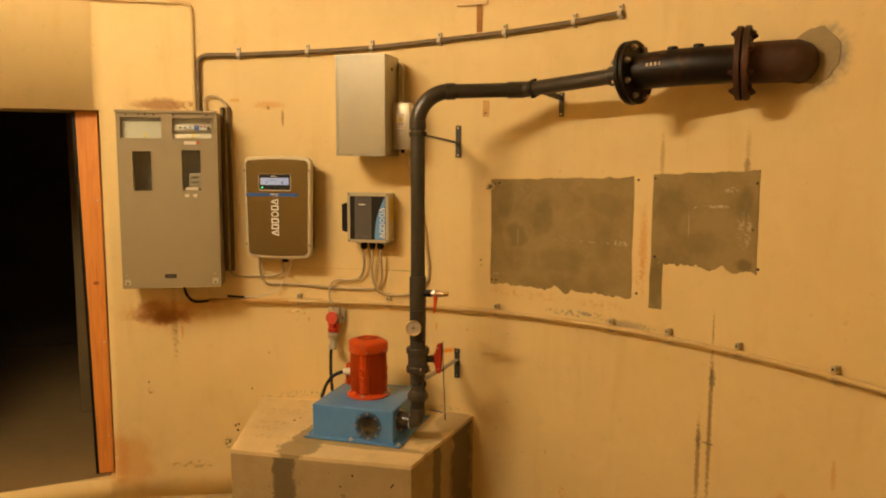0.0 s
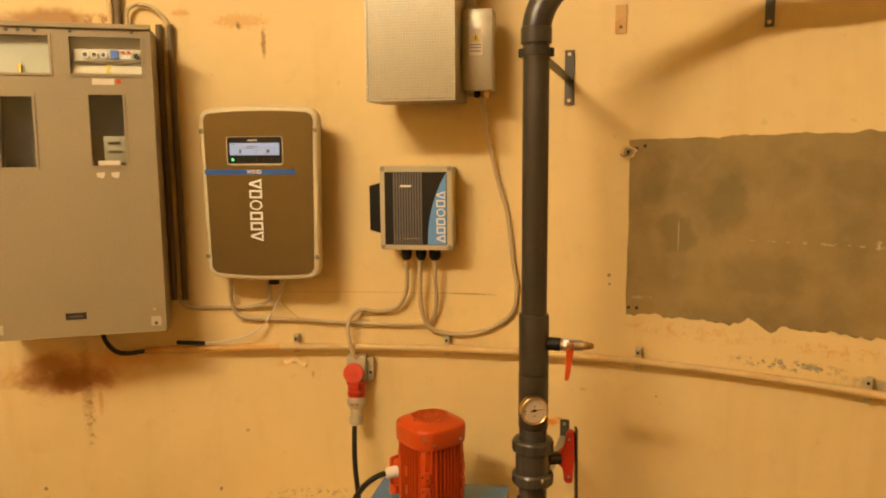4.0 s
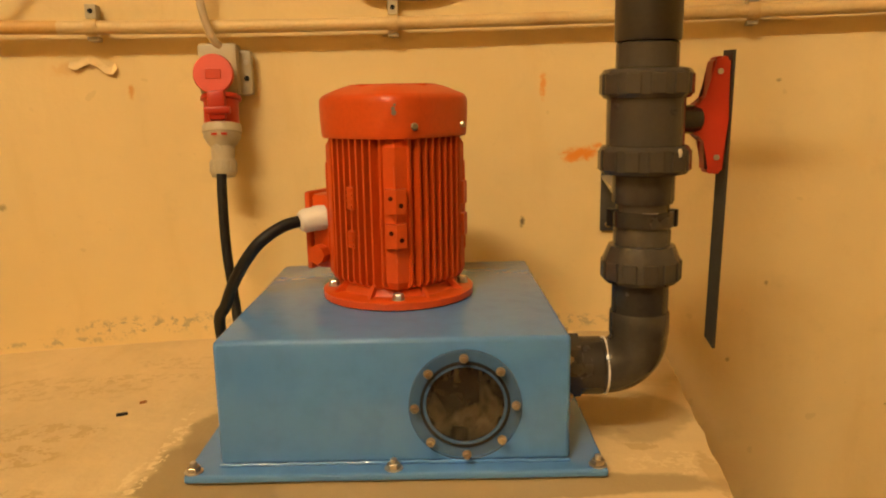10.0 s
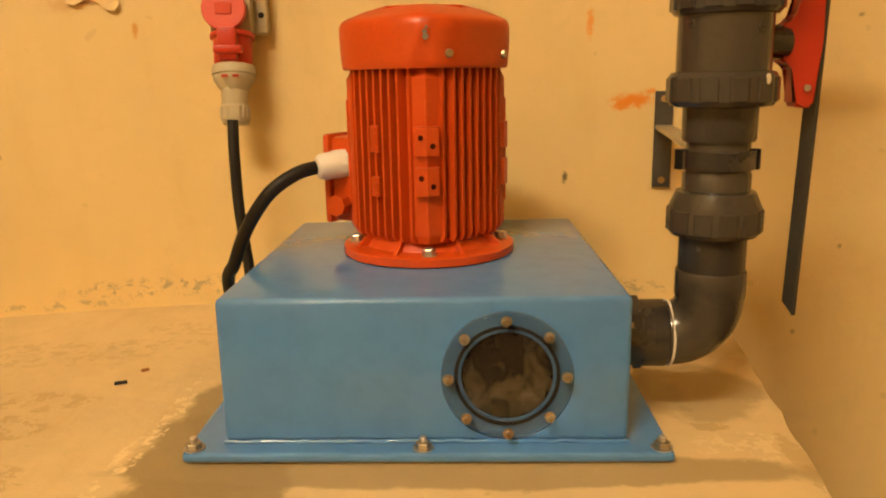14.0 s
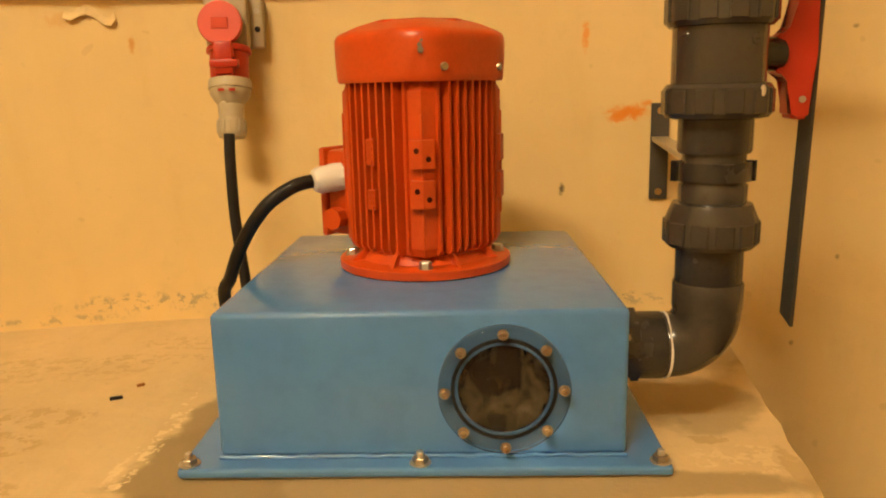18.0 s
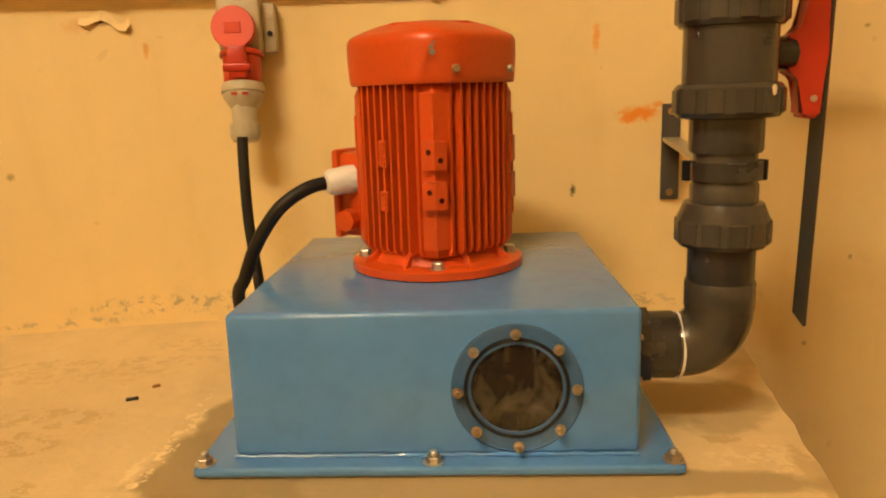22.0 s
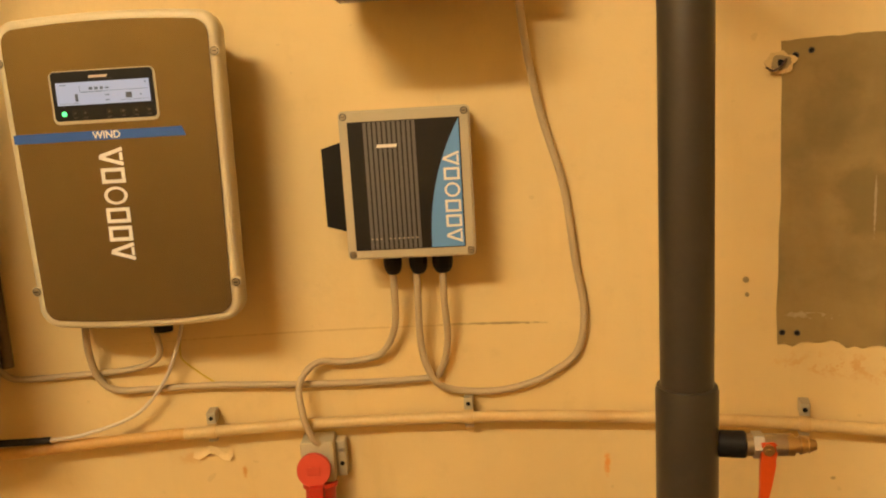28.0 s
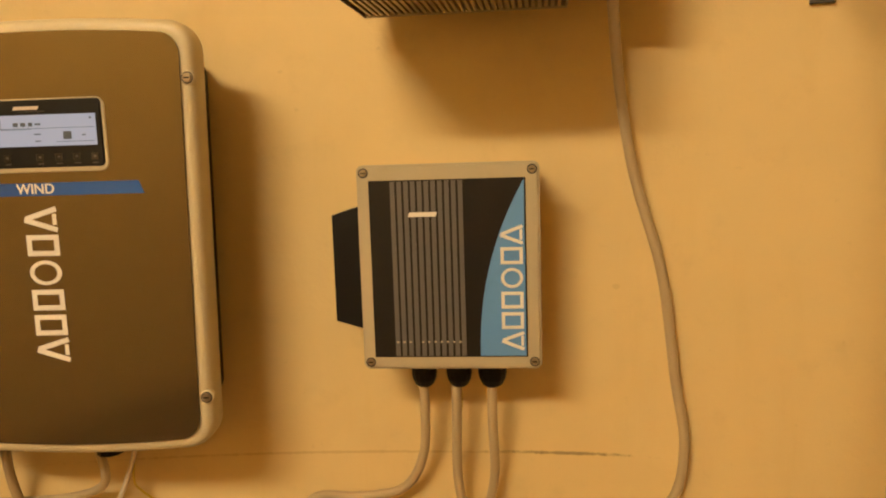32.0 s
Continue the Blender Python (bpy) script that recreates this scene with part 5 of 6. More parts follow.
part("name_plate", box(-0.035, 0.021, -0.002, -0.0002, 0.050, 0.070, bevel=0.0005), DARK_PVC, cab, "dark maker's plate")
part("plate_print", box(-0.026, 0.012, -0.0026, -0.0021, 0.057, 0.062), BRACKET, cab)
for x in (-0.213, 0.21):
    part("corner_catch", box(x - 0.014, x + 0.014, -0.0014, -0.0002, 0.018, 0.046), GREY_PLASTIC, cab)
    part("corner_screw", rod((x, -0.0015, 0.026), (x, -0.004, 0.026), 0.005, 12), BRACKET, cab)
    part("rivet", rod((x - 0.003, -0.0002, 0.068), (x - 0.003, -0.0022, 0.068), 0.0035, 10), BRASS, cab)

# ---- inverter ----
inv = thing("wall_inverter", pose(-2.357, 4.94, 1.4685, 0, 0, 4.5), "brown fronted wind inverter with pale rim and lit display", "inverter")


def shield(w_top, w_bot, h, r, bulge, n=7):
    out = []
    hw = lambda z: (w_bot + (w_top - w_bot) * (z + h / 2) / h) / 2
    for sx, sz, a0 in ((1, 1, 0), (-1, 1, 90), (-1, -1, 180), (1, -1, 270)):
        for k in range(n + 1):
            a = radians(a0 + 90 * k / n)
            z = sz * (h / 2 - r) + r * math.sin(a)
            x = sx * (hw(z) - r) + r * math.cos(a)
            out.append((x, z))
        if (sx, sz) in ((1, 1), (-1, -1)):
            x0 = sx * (hw(sz * h / 2) - r)
            for k in range(1, 8):
                x = x0 - 2 * x0 * k / 8
                out.append((x, sz * (h / 2 + bulge * (1 - (x / x0) ** 2))))
    return out


def loft(rows):
    """Skin over outlines of equal count, each at its y; closed at both ends."""
    bm = bm_new()
    rs = [[bm.verts.new((x, y, z)) for x, z in o] for o, y in rows]
    n = len(rs[0])
    for a, b in zip(rs, rs[1:]):
        for i in range(n):
            bm.faces.new((a[i], a[(i + 1) % n], b[(i + 1) % n], b[i]))
    bm.faces.new(rs[0][::-1])
    bm.faces.new(rs[-1])
    return bm


def slab(outline, y0, y1, edge, seg=3):
    bm = prism(outline, y0, y1)
    es = [e for e in bm.edges if all(abs(v.co.y - y0) < 1e-6 for v in e.verts)]
    bmesh.ops.bevel(bm, geom=es, offset=edge, segments=seg, affect="EDGES")
    return bm


m, nt, b = node_tree("brown_satin_cover")
b.inputs["Base Color"].default_value = (0.175, 0.132, 0.060, 1)
b.inputs["Metallic"].default_value = 0.75
nt.links.new(math_node(nt, "ADD", math_node(nt, "MULTIPLY", noise_node(nt, coords(nt), 7, 4), 0.05), 0.10), b.inputs["Roughness"])
BROWN_COVER = m
RIM = paint("pale_rim_plastic", (0.60, 0.525, 0.335), 0.42, amount=0.06, bump=0.02, grain=0.05)
part("rim", loft([(shield(0.374 - 2 * d, 0.356 - 2 * d, 0.520 - 2 * d, 0.038 - d, 0.006, 12), y) for d, y in ((0.003, 0.034), (0.0005, 0.030), (0.0, 0.012), (0.0012, 0.004), (0.004, -0.0015), (0.008, -0.004), (0.013, -0.0046), (0.017, -0.004), (0.019, -0.002))]), RIM, inv, "pale rounded plastic rim", smooth=True)
part("heat_sink_body", slab(shield(0.312, 0.297, 0.466, 0.03, 0.004), 0.0345, 0.120, 0.002), BLACK, inv, "dark body", smooth=True)
cover = part("cover", slab(shield(0.342, 0.324, 0.488, 0.026, 0.006, 10), -0.0075, -0.0042, 0.0025), BROWN_COVER, inv, "brown satin front cover", smooth=True)
for x, z in ((-0.179, 0.191), (0.178, 0.191), (-0.174, -0.191), (0.173, -0.191)):
    lug = part("rim_lug", rod((x, 0.004, z), (x, -0.0058, z), 0.0088, 20, edge=0.0015), RIM, inv, smooth=True)
    part("rim_screw", rod((x, -0.0059, z), (x, -0.0082, z), 0.0056, 14, edge=0.001), FASTENER, lug, smooth=True)
    part("screw_slot", box(x - 0.0034, x + 0.0034, -0.0085, -0.0082, z - 0.0008, z + 0.0008), BLACK, lug)
    part("screw_recess", ring(0.0057, 0.0070, 0, 0.0004, Matrix.Translation((x, -0.0058, z)) @ pose(0, 0, 0, 90, 0, 0), 18), BRACKET, lug)
disp = part("display_bezel", slab(rounded(0.170, 0.079, 0.006, 4, -0.011, 0.1325), -0.0105, -0.0076, 0.0015, 2), BLACK, inv, "black display bezel", smooth=True)
part("bezel_frame", slab(rounded(0.177, 0.086, 0.010, 4, -0.011, 0.1305), -0.0088, -0.00755, 0.0008, 1), GREY_PLASTIC, disp)
m, nt, b = node_tree("lit_display")
b.inputs["Base Color"].default_value = (0.13, 0.15, 0.19, 1)
b.inputs["Emission Color"].default_value = (0.60, 0.70, 0.95, 1)
b.inputs["Emission Strength"].default_value = 0.42
LCD = m
m, nt, b = node_tree("green_led")
b.inputs["Base Color"].default_value = (0.02, 0.3, 0.05, 1)
b.inputs["Emission Color"].default_value = (0.08, 1.0, 0.25, 1)
b.inputs["Emission Strength"].default_value = 2.2
LED = m
FAINT_INK = paint("faint_display_ink", (0.10, 0.12, 0.16), 0.5, amount=0.05)
INK = paint("display_ink", (0.09, 0.11, 0.14), 0.5, amount=0.05)
scr = part("screen", box(-0.088, 0.067, -0.0112, -0.0106, 0.118, 0.1545), LCD, disp, "lit white display")
for x, z, w, h in ((-0.055, 0.1295, 0.005, 0.012), (0.032, 0.130, 0.010, 0.009), (-0.030, 0.1435, 0.006, 0.0045), (-0.021, 0.1435, 0.006, 0.0045), (-0.012, 0.1435, 0.005, 0.0045), (-0.003, 0.1435, 0.007, 0.0022), (-0.004, 0.132, 0.008, 0.0014), (-0.004, 0.124, 0.007, 0.0014), (0.052, 0.130, 0.004, 0.0016), (-0.076, 0.1505, 0.010, 0.0014), (0.061, 0.1495, 0.0025, 0.0025)):
    part("display_print", box(x - w / 2, x + w / 2, -0.0115, -0.01125, z - h / 2, z + h / 2), INK, scr)
for x0, x1, z in ((-0.048, 0.065, 0.1385), (-0.048, -0.012, 0.1375), (-0.084, -0.05, 0.1205), (0.018, 0.065, 0.1225)):
    part("display_rule", box(x0, x1, -0.01145, -0.01125, z, z + 0.0006), FAINT_INK, scr)
part("display_rule", box(-0.0486, -0.048, -0.01145, -0.01125, 0.1385, 0.150), FAINT_INK, scr)
part("logo_bar", prism([(-0.032, 0.1605), (-0.002, 0.1605), (0.000, 0.1645), (-0.030, 0.1645)], -0.0110, -0.0106), PAPER, disp)
part("logo_line", box(-0.026, 0.006, -0.0109, -0.0106, 0.1580, 0.1588), BRACKET, disp)
part("status_led", rod((-0.079, -0.0106, 0.1045), (-0.079, -0.0122, 0.1045), 0.0038, 14), LED, disp, "lit green status lamp")
part("lamp_spill", ring(0.0039, 0.0052, 0, 0.0003, Matrix.Translation((-0.079, -0.0106, 0.1045)) @ pose(0, 0, 0, 90, 0, 0), 18), DARK_PVC, disp, "lamp socket")
for x in (-0.061, -0.044, -0.004, 0.019, 0.041, 0.063):
    part("key", box(x - 0.0045, x + 0.0045, -0.0112, -0.0106, 0.100, 0.109, bevel=0.0005, seg=1), DARK_PVC, disp)
    part("key_print", box(x - 0.0014, x + 0.0014, -0.0116, -0.01122, 0.1040, 0.1062), BRACKET, disp)
    part("key_caption", box(x - 0.0035, x + 0.0035, -0.0109, -0.0106, 0.0968, 0.0980), BRACKET, disp)
STRIPE = paint("blue_print", (0.012, 0.085, 0.36), 0.4, amount=0.05, bump=0.01, grain=0.05)
PRINT = paint("white_print", (0.80, 0.77, 0.70), 0.5, amount=0.05, bump=0.01, grain=0.05)
part("blue_stripe", prism([(-0.172, 0.060), (0.117, 0.060), (0.111, 0.075), (-0.172, 0.075)], -0.0082, -0.00755), STRIPE, inv, "blue stripe")


def lettering(text, size, m, mat, parent):
    cu = bpy.data.curves.new("lettering", "FONT")
    cu.body, cu.size, cu.extrude, cu.align_x, cu.align_y = text, size, 0.0002, "CENTER", "CENTER"
    cu.offset = 0.0003
    tmp = bpy.data.objects.new("tmp", cu)
    scene.collection.objects.link(tmp)
    me = bpy.data.meshes.new_from_object(tmp)
    bpy.data.objects.remove(tmp)
    me.name = "lettering"
    me.materials.clear()
    me.materials.append(mat)
    ob = new("lettering", me)
    ob.parent = parent
    ob.matrix_local = m
    return ob


lettering("WIND", 0.0165, pose(-0.015, -0.0086, 0.0675, 90, 0, 0), PRINT, inv)


def stroke(bm, p, q, t, y):
    """A flat bar from p to q in x and z, t wide."""
    d = Vector((q[0] - p[0], 0, q[1] - p[1]))
    n = Vector((-d.z, 0, d.x)).normalized() * t / 2
    p, q = Vector((p[0], y, p[1])), Vector((q[0], y, q[1]))
    lo = [bm.verts.new(v) for v in (p - n, q - n, q + n, p + n)]
    hi = [bm.verts.new(v + Vector((0, -0.0005, 0))) for v in (p - n, q - n, q + n, p + n)]
    bm.faces.new(lo)
    bm.faces.new(hi[::-1])
    for i in range(4):
        bm.faces.new((lo[i], hi[i], hi[(i + 1) % 4], lo[(i + 1) % 4]))


def plain_marks(parent, x, z0, wide, pitch, y, mat):
    """Six plain shapes in a column, standing for a maker's name: wide across, pitch from one to the next."""
    z = z0
    t = wide * 0.15
    for s in ("tri", "block", "block", "disc", "block", "tri"):
        h = pitch * (1.12 if s == "disc" else 0.976)
        g = pitch * 0.09
        bm = bm_new()
        l, r, lo, hi, mid = x - wide / 2, x + wide / 2, z + g, z + h - g, z + h / 2
        if s == "tri":
            stroke(bm, (r, lo), (l, mid), t, y)
            stroke(bm, (l + t * 0.3, mid + t * 0.2), (r, hi), t, y - 0.0001)
            stroke(bm, (r - t / 2, lo + t), (r - t / 2, hi - t), t * 0.8, y + 0.0001)
        elif s == "disc":
            bm.free()
            bm = ring(0.5 - 0.14, 0.5, 0, 0.0005, Matrix.Translation((x, y, mid)) @ Matrix.Diagonal((wide, 1, hi - lo, 1)) @ pose(0, 0, 0, 90, 0, 0), 28)
        else:
            stroke(bm, (l, lo + t / 2), (r, lo + t / 2), t, y)
            stroke(bm, (l, hi - t / 2), (r, hi - t / 2), t, y)
            stroke(bm, (r - t / 2, lo + t), (r - t / 2, hi - t), t, y)
            stroke(bm, (l + t / 2, lo + t), (l + t / 2, hi - t), t, y)
        part("maker_mark", bm, mat, parent)
        z += h


plain_marks(inv, -0.013, -0.144, 0.040, 0.0318, -0.0077, PRINT)
part("cable_gland", rod((-0.010 + 0.02, 0.06, -0.250), (-0.010 + 0.02, 0.06, -0.288), 0.017, 10), BLACK, inv, "black cable gland")

# ---- small interface box ----
ibx = thing("interface_box", pose(-1.890, 5.018, 1.4235, 0, 0, 2.5), "grey plastic interface box with dark striped front and three cables", "junction box")
part("box_body", box(-0.108, 0.108, 0.012, 0.105, -0.124, 0.124, bevel=0.006), GREY_PLASTIC, ibx, smooth=True)
part("lid", slab(rounded(0.223, 0.256, 0.008, 4), -0.002, 0.0115, 0.003), GREY_PLASTIC, ibx, "grey screwed lid", smooth=True)
for x in (-0.1025, 0.1025):
    for z in (-0.1185, 0.1185):
        part("lid_screw", rod((x, -0.0015, z), (x, -0.0032, z), 0.0045, 16, edge=0.0008), FASTENER, ibx, smooth=True)
        part("screw_slot", box(x - 0.003, x + 0.003, -0.0035, -0.0032, z - 0.0007, z + 0.0007), BLACK, ibx)
        part("screw_recess", ring(0.0046, 0.0062, 0, 0.0003, Matrix.Translation((x, -0.0020, z)) @ pose(0, 0, 0, 90, 0, 0), 18), BRACKET, ibx)
LABEL = paint("dark_label_film", (0.009, 0.008, 0.007), 0.4, amount=0.05, bump=0.01, shine=0.3)
GREYLINE = paint("grey_label_film", (0.115, 0.11, 0.105), 0.4, amount=0.05, bump=0.01, grain=0.05)
SKY = paint("sky_blue_label_film", (0.12, 0.31, 0.66), 0.4, dirt=(0.09, 0.25, 0.56), amount=0.5, coarse=20, bump=0.01, grain=0.05)
face = part("front_label", box(-0.0965, 0.0945, -0.0027, -0.0021, -0.112, 0.109), LABEL, ibx, "dark printed front label")
for k in range(11):
    x = -0.070 + k * 0.0083
    part("grey_line", box(x, x + 0.0056, -0.0032, -0.00275, -0.1105, 0.1075), GREYLINE, face)
seg_pts = [(0.0925, 0.1075), (0.0925, -0.1105), (0.036, -0.1105)]
for k in range(1, 12):
    t = k / 12
    seg_pts.append((0.036 + 0.0565 * t ** 2.2 * 1.0, -0.1105 + 0.218 * t))
part("blue_field", prism(seg_pts, -0.0032, -0.00275), SKY, face, "light blue field")
plain_marks(face, 0.0765, -0.1045, 0.0270, 0.0262, -0.00325, PRINT)
part("logo_bar", prism([(-0.049, 0.064), (-0.015, 0.064), (-0.013, 0.0695), (-0.047, 0.0695)], -0.0038, -0.0033), PRINT, face)
for k in range(11):
    if k != 3:
        part("indicator_dot", box(-0.068 + k * 0.0078, -0.0655 + k * 0.0078, -0.0036, -0.00325, -0.0935, -0.0915), DIAL, face)
hs = bm_new()
prism([(-0.1495, -0.070), (-0.1495, 0.066), (-0.1085, 0.078), (-0.1085, -0.082)], 0.02, 0.085, hs)
part("heat_sink", hs, BLACK, ibx, "black side heat sink")
for x, r in ((-0.043, 0.0165), (0.0035, 0.0165), (0.0475, 0.0185)):
    part("cable_gland", lathe([(r, 0), (r, 0.012), (r * 1.02, 0.013), (r * 1.02, 0.026), (r * 0.93, 0.034), (r * 0.72, 0.041), (r * 0.5, 0.044)], tilt(x, 0.055, -0.1235, 180), 14), BLACK, ibx, "black cable gland")
part("side_label", box(0.1082, 0.1087, 0.03, 0.085, -0.02, 0.10), YELLOW, ibx, "yellow warning label")

# ---- perforated braking resistor ----
INNER_FILL = paint("brown_inner_fill", (0.42, 0.31, 0.15), 0.8, amount=0.4, coarse=18, bump=0.2)
res = thing("brake_resistor", pose(-1.866, 4.868, 1.735, 0, 0, 1.0), "galvanised resistor housing with a perforated front, on the wall", "resistor")
RW, RH, RD = 0.1262, 0.483, 0.205


def lattice(w, h, nx, nz, fill, y0, y1):
    """A perforated sheet in x and z."""
    bm = bm_new()
    sx, sz = w / nx, h / nz
    for i in range(nx):
        for k in range(nz):
            x0, z0 = -w / 2 + i * sx, k * sz
            ax, az = sx * fill / 2, sz * fill / 2
            o = [(x0, z0), (x0 + sx, z0), (x0 + sx, z0 + sz), (x0, z0 + sz)]
            n = [(x0 + ax, z0 + az), (x0 + sx - ax, z0 + az), (x0 + sx - ax, z0 + sz - az), (x0 + ax, z0 + sz - az)]
            ov = [bm.verts.new((x, y0, z)) for x, z in o]
            nv = [bm.verts.new((x, y0, z)) for x, z in n]
            bv = [bm.verts.new((x, y1, z)) for x, z in n]
            for q in range(4):
                bm.faces.new((ov[q], ov[(q + 1) % 4], nv[(q + 1) % 4], nv[q]))
                bm.faces.new((nv[q], nv[(q + 1) % 4], bv[(q + 1) % 4], bv[q]))
    return bm


def raw_part(name, bm, material, parent, label=""):
    me = bpy.data.meshes.new(name)
    bm.to_mesh(me)
    bm.free()
    me.materials.append(material)
    ob = new(name, me)
    ob.parent = parent
    return tagged(ob, label)


bm = lattice(2 * RW - 0.006, RH - 0.006, 31, 60, 0.43, 0.0, 0.0012)
bm.transform(Matrix.Translation((0, 0, 0.0015)))
raw_part("perforated_front", bm, GALVA, res, "galvanised sheet with square holes")
pitch = (2 * RW - 0.012) / 31
for y in (0.004, RD - 0.010):
    part("floor_rail", box(-RW + 0.002, RW - 0.002, y, y + 0.006, 0.0005, 0.004), GALVA, res)
slat = bpy.data.meshes.new("slat")
bm = box(-pitch * 0.31, pitch * 0.31, 0.0, RD - 0.024, 0.0, 0.0035, bevel=0.0006, seg=1)
bm.to_mesh(slat)
bm.free()
slat.materials.append(GALVA)
for k in range(31):
    ob = new("slat", slat)
    ob.parent = res
    ob.matrix_local = Matrix.Translation((-RW + 0.006 + pitch * (k + 0.5), 0.011, 0.0004))
for nm, q in zip(("side_panel", "side_panel", "top_panel", "back_panel", "edge_strip", "edge_strip", "edge_strip", "edge_strip"), ((-RW, -RW + 0.0015, 0.0, RD, 0, RH), (RW - 0.0015, RW, 0.0, RD, 0, RH), (-RW + 0.0015, RW - 0.0015, 0, RD, RH - 0.0015, RH), (-RW + 0.0015, RW - 0.0015, RD - 0.0015, RD, 0, RH - 0.0015),
          (-RW + 0.0015, RW - 0.0015, -0.0008, 0.0006, 0, 0.0015), (-RW + 0.0015, RW - 0.0015, -0.0008, 0.0006, RH - 0.006, RH - 0.0015), (-RW + 0.0015, -RW + 0.003, -0.0008, 0.0006, 0.006, RH - 0.006), (RW - 0.003, RW - 0.0015, -0.0008, 0.0006, 0.006, RH - 0.006))):
    part(nm, box(*q), GALVA, res)
# added block, not a known part: sets how bright the inside looks through the holes
part("inner_fill", box(-RW + 0.004, RW - 0.004, 0.028, 0.19, 0.012, RH - 0.004), INNER_FILL, res, "added brown block giving the holes an even inner tone")
for x, z in ((-RW + 0.004, 0.04), (RW - 0.004, 0.05), (-RW + 0.004, 0.43), (RW - 0.004, 0.45)):
    part("rivet", rod((x, -0.0008, z), (x, -0.003, z), 0.003, 8), STEEL, res)
part("cable_grommet", rod((RW, 0.10, RH - 0.065), (RW + 0.004, 0.10, RH - 0.065), 0.009, 14), BLACK, res, "dark grommet")
for z in (0.03, RH - 0.05):
    part("mounting_rail", box(-0.09, 0.135, RD, 0.255, z, z + 0.03, bevel=0.001), GALVA, res, "galvanised rail to the wall")
part("upright", box(RW + 0.006, RW + 0.028, 0.19, 0.215, 0.02, RH - 0.03, bevel=0.001), GALVA, res, "galvanised upright strip")
tbx = part("terminal_box", box(RW + 0.003, RW + 0.090, 0.105, 0.19, 0.032, 0.258, bevel=0.002), GALVA, res, "galvanised terminal box with warning label", smooth=True)
part("warning_label", box(RW + 0.022, RW + 0.062, 0.1042, 0.1048, 0.130, 0.205), PAPER, tbx, "white warning label")
part("warning_triangle", prism([(RW + 0.028, 0.167), (RW + 0.056, 0.167), (RW + 0.042, 0.193)], 0.1036, 0.1041), YELLOW, tbx, "yellow warning triangle")
part("warning_flash", prism([(RW + 0.0405, 0.172), (RW + 0.0435, 0.172), (RW + 0.043, 0.184), (RW + 0.041, 0.184)], 0.1033, 0.10355), BLACK, tbx)
for z in (0.140, 0.150, 0.158):
    part("label_print", box(RW + 0.026, RW + 0.057, 0.1036, 0.1041, z, z + 0.003), GREYLINE, tbx)
part("cable_gland", lathe([(0.011, 0), (0.011, 0.008), (0.009, 0.009), (0.009, 0.018)], tilt(RW + 0.066, 0.15, 0.032, 180), 6), BRASS, tbx, "brass gland")
part("cable_gland", lathe([(0.010, 0), (0.010, 0.012), (0.007, 0.018)], tilt(RW + 0.040, 0.15, 0.032, 180), 6), BLACK, tbx, "black gland")

# ---- conduits and clips on the wall ----
def wall_line(pts, off, step=8):
    return spline([on_wall(a, z, o[0] if o else off) for a, z, *o in pts], step)


def conduit(name, line, r, mat, label, category="conduit"):
    ob = thing(name, Matrix.Translation(line[len(line) // 2]), label, category)
    bm = tube(line, r, 14)
    bm.transform(ob.matrix_world.inverted())
    part("tube", bm, mat, ob, smooth=True)
    return ob


wc = thing("wall_conduit", at_wall(0, 0.966), "cream painted steel conduit running round the wall", "conduit")
for a0, a1, mat in ((-21, -12, RUSTY_CONDUIT), (-12, 8, CONDUIT), (8, 28, CONDUIT), (28, 48, CONDUIT), (48, 66, CONDUIT)):
    bm = tube(wall_line([(a0 + (a1 - a0) * k / 8, 0.969 + 0.004 * math.sin((a0 + (a1 - a0) * k / 8) * 0.11)) for k in range(9)], 0.033, 3), 0.0110, 14)
    bm.transform(wc.matrix_world.inverted())
    part("tube", bm, mat, wc, "rust stained end" if mat is RUSTY_CONDUIT else "", smooth=True)
    if a0 > 0:
        q0, q1 = wc.matrix_world.inverted() @ on_wall(a0 - 0.5, 0.969 + 0.004 * math.sin(a0 * 0.11), 0.033), wc.matrix_world.inverted() @ on_wall(a0 + 0.5, 0.969 + 0.004 * math.sin(a0 * 0.11), 0.033)
        part("sleeve", rod(q0, q1, 0.0124, 16, edge=0.001), CONDUIT, wc, smooth=True)
conduit("upper_conduit", wall_line([(-21.5, 1.955), (-21.5, 2.06), (-21.5, 2.18), (-21.35, 2.225), (-20.7, 2.248), (-19.5, 2.252), (-17.1, 2.254), (-13, 2.262), (-9.5, 2.267), (-2.3, 2.281), (5.3, 2.301), (12.5, 2.316), (19.9, 2.332), (24.8, 2.345)], 0.018), 0.0125, OLD_CONDUIT, "dark brown conduit climbing from the cabinet along the wall")
conduit("thin_conduit", wall_line([(-22.0, 1.955), (-22.0, 2.2), (-22.0, 2.44), (-22.1, 2.49), (-22.6, 2.512), (-24, 2.515), (-30, 2.516), (-38, 2.517), (-46, 2.518)], 0.010), 0.0085, CONDUIT, "thin cream conduit over the cabinet")
# only one duct is real; the other tube stands for its dark shadow
for a in (-19.05, -18.35):
    conduit("duct_and_shadow", wall_line([(a, 1.985), (a, 1.7), (a + 0.05, 1.4), (a + 0.05, 1.125)], 0.016), 0.0105, OLD_CONDUIT, "brown flexible duct beside the cabinet, doubled to stand for its shadow")
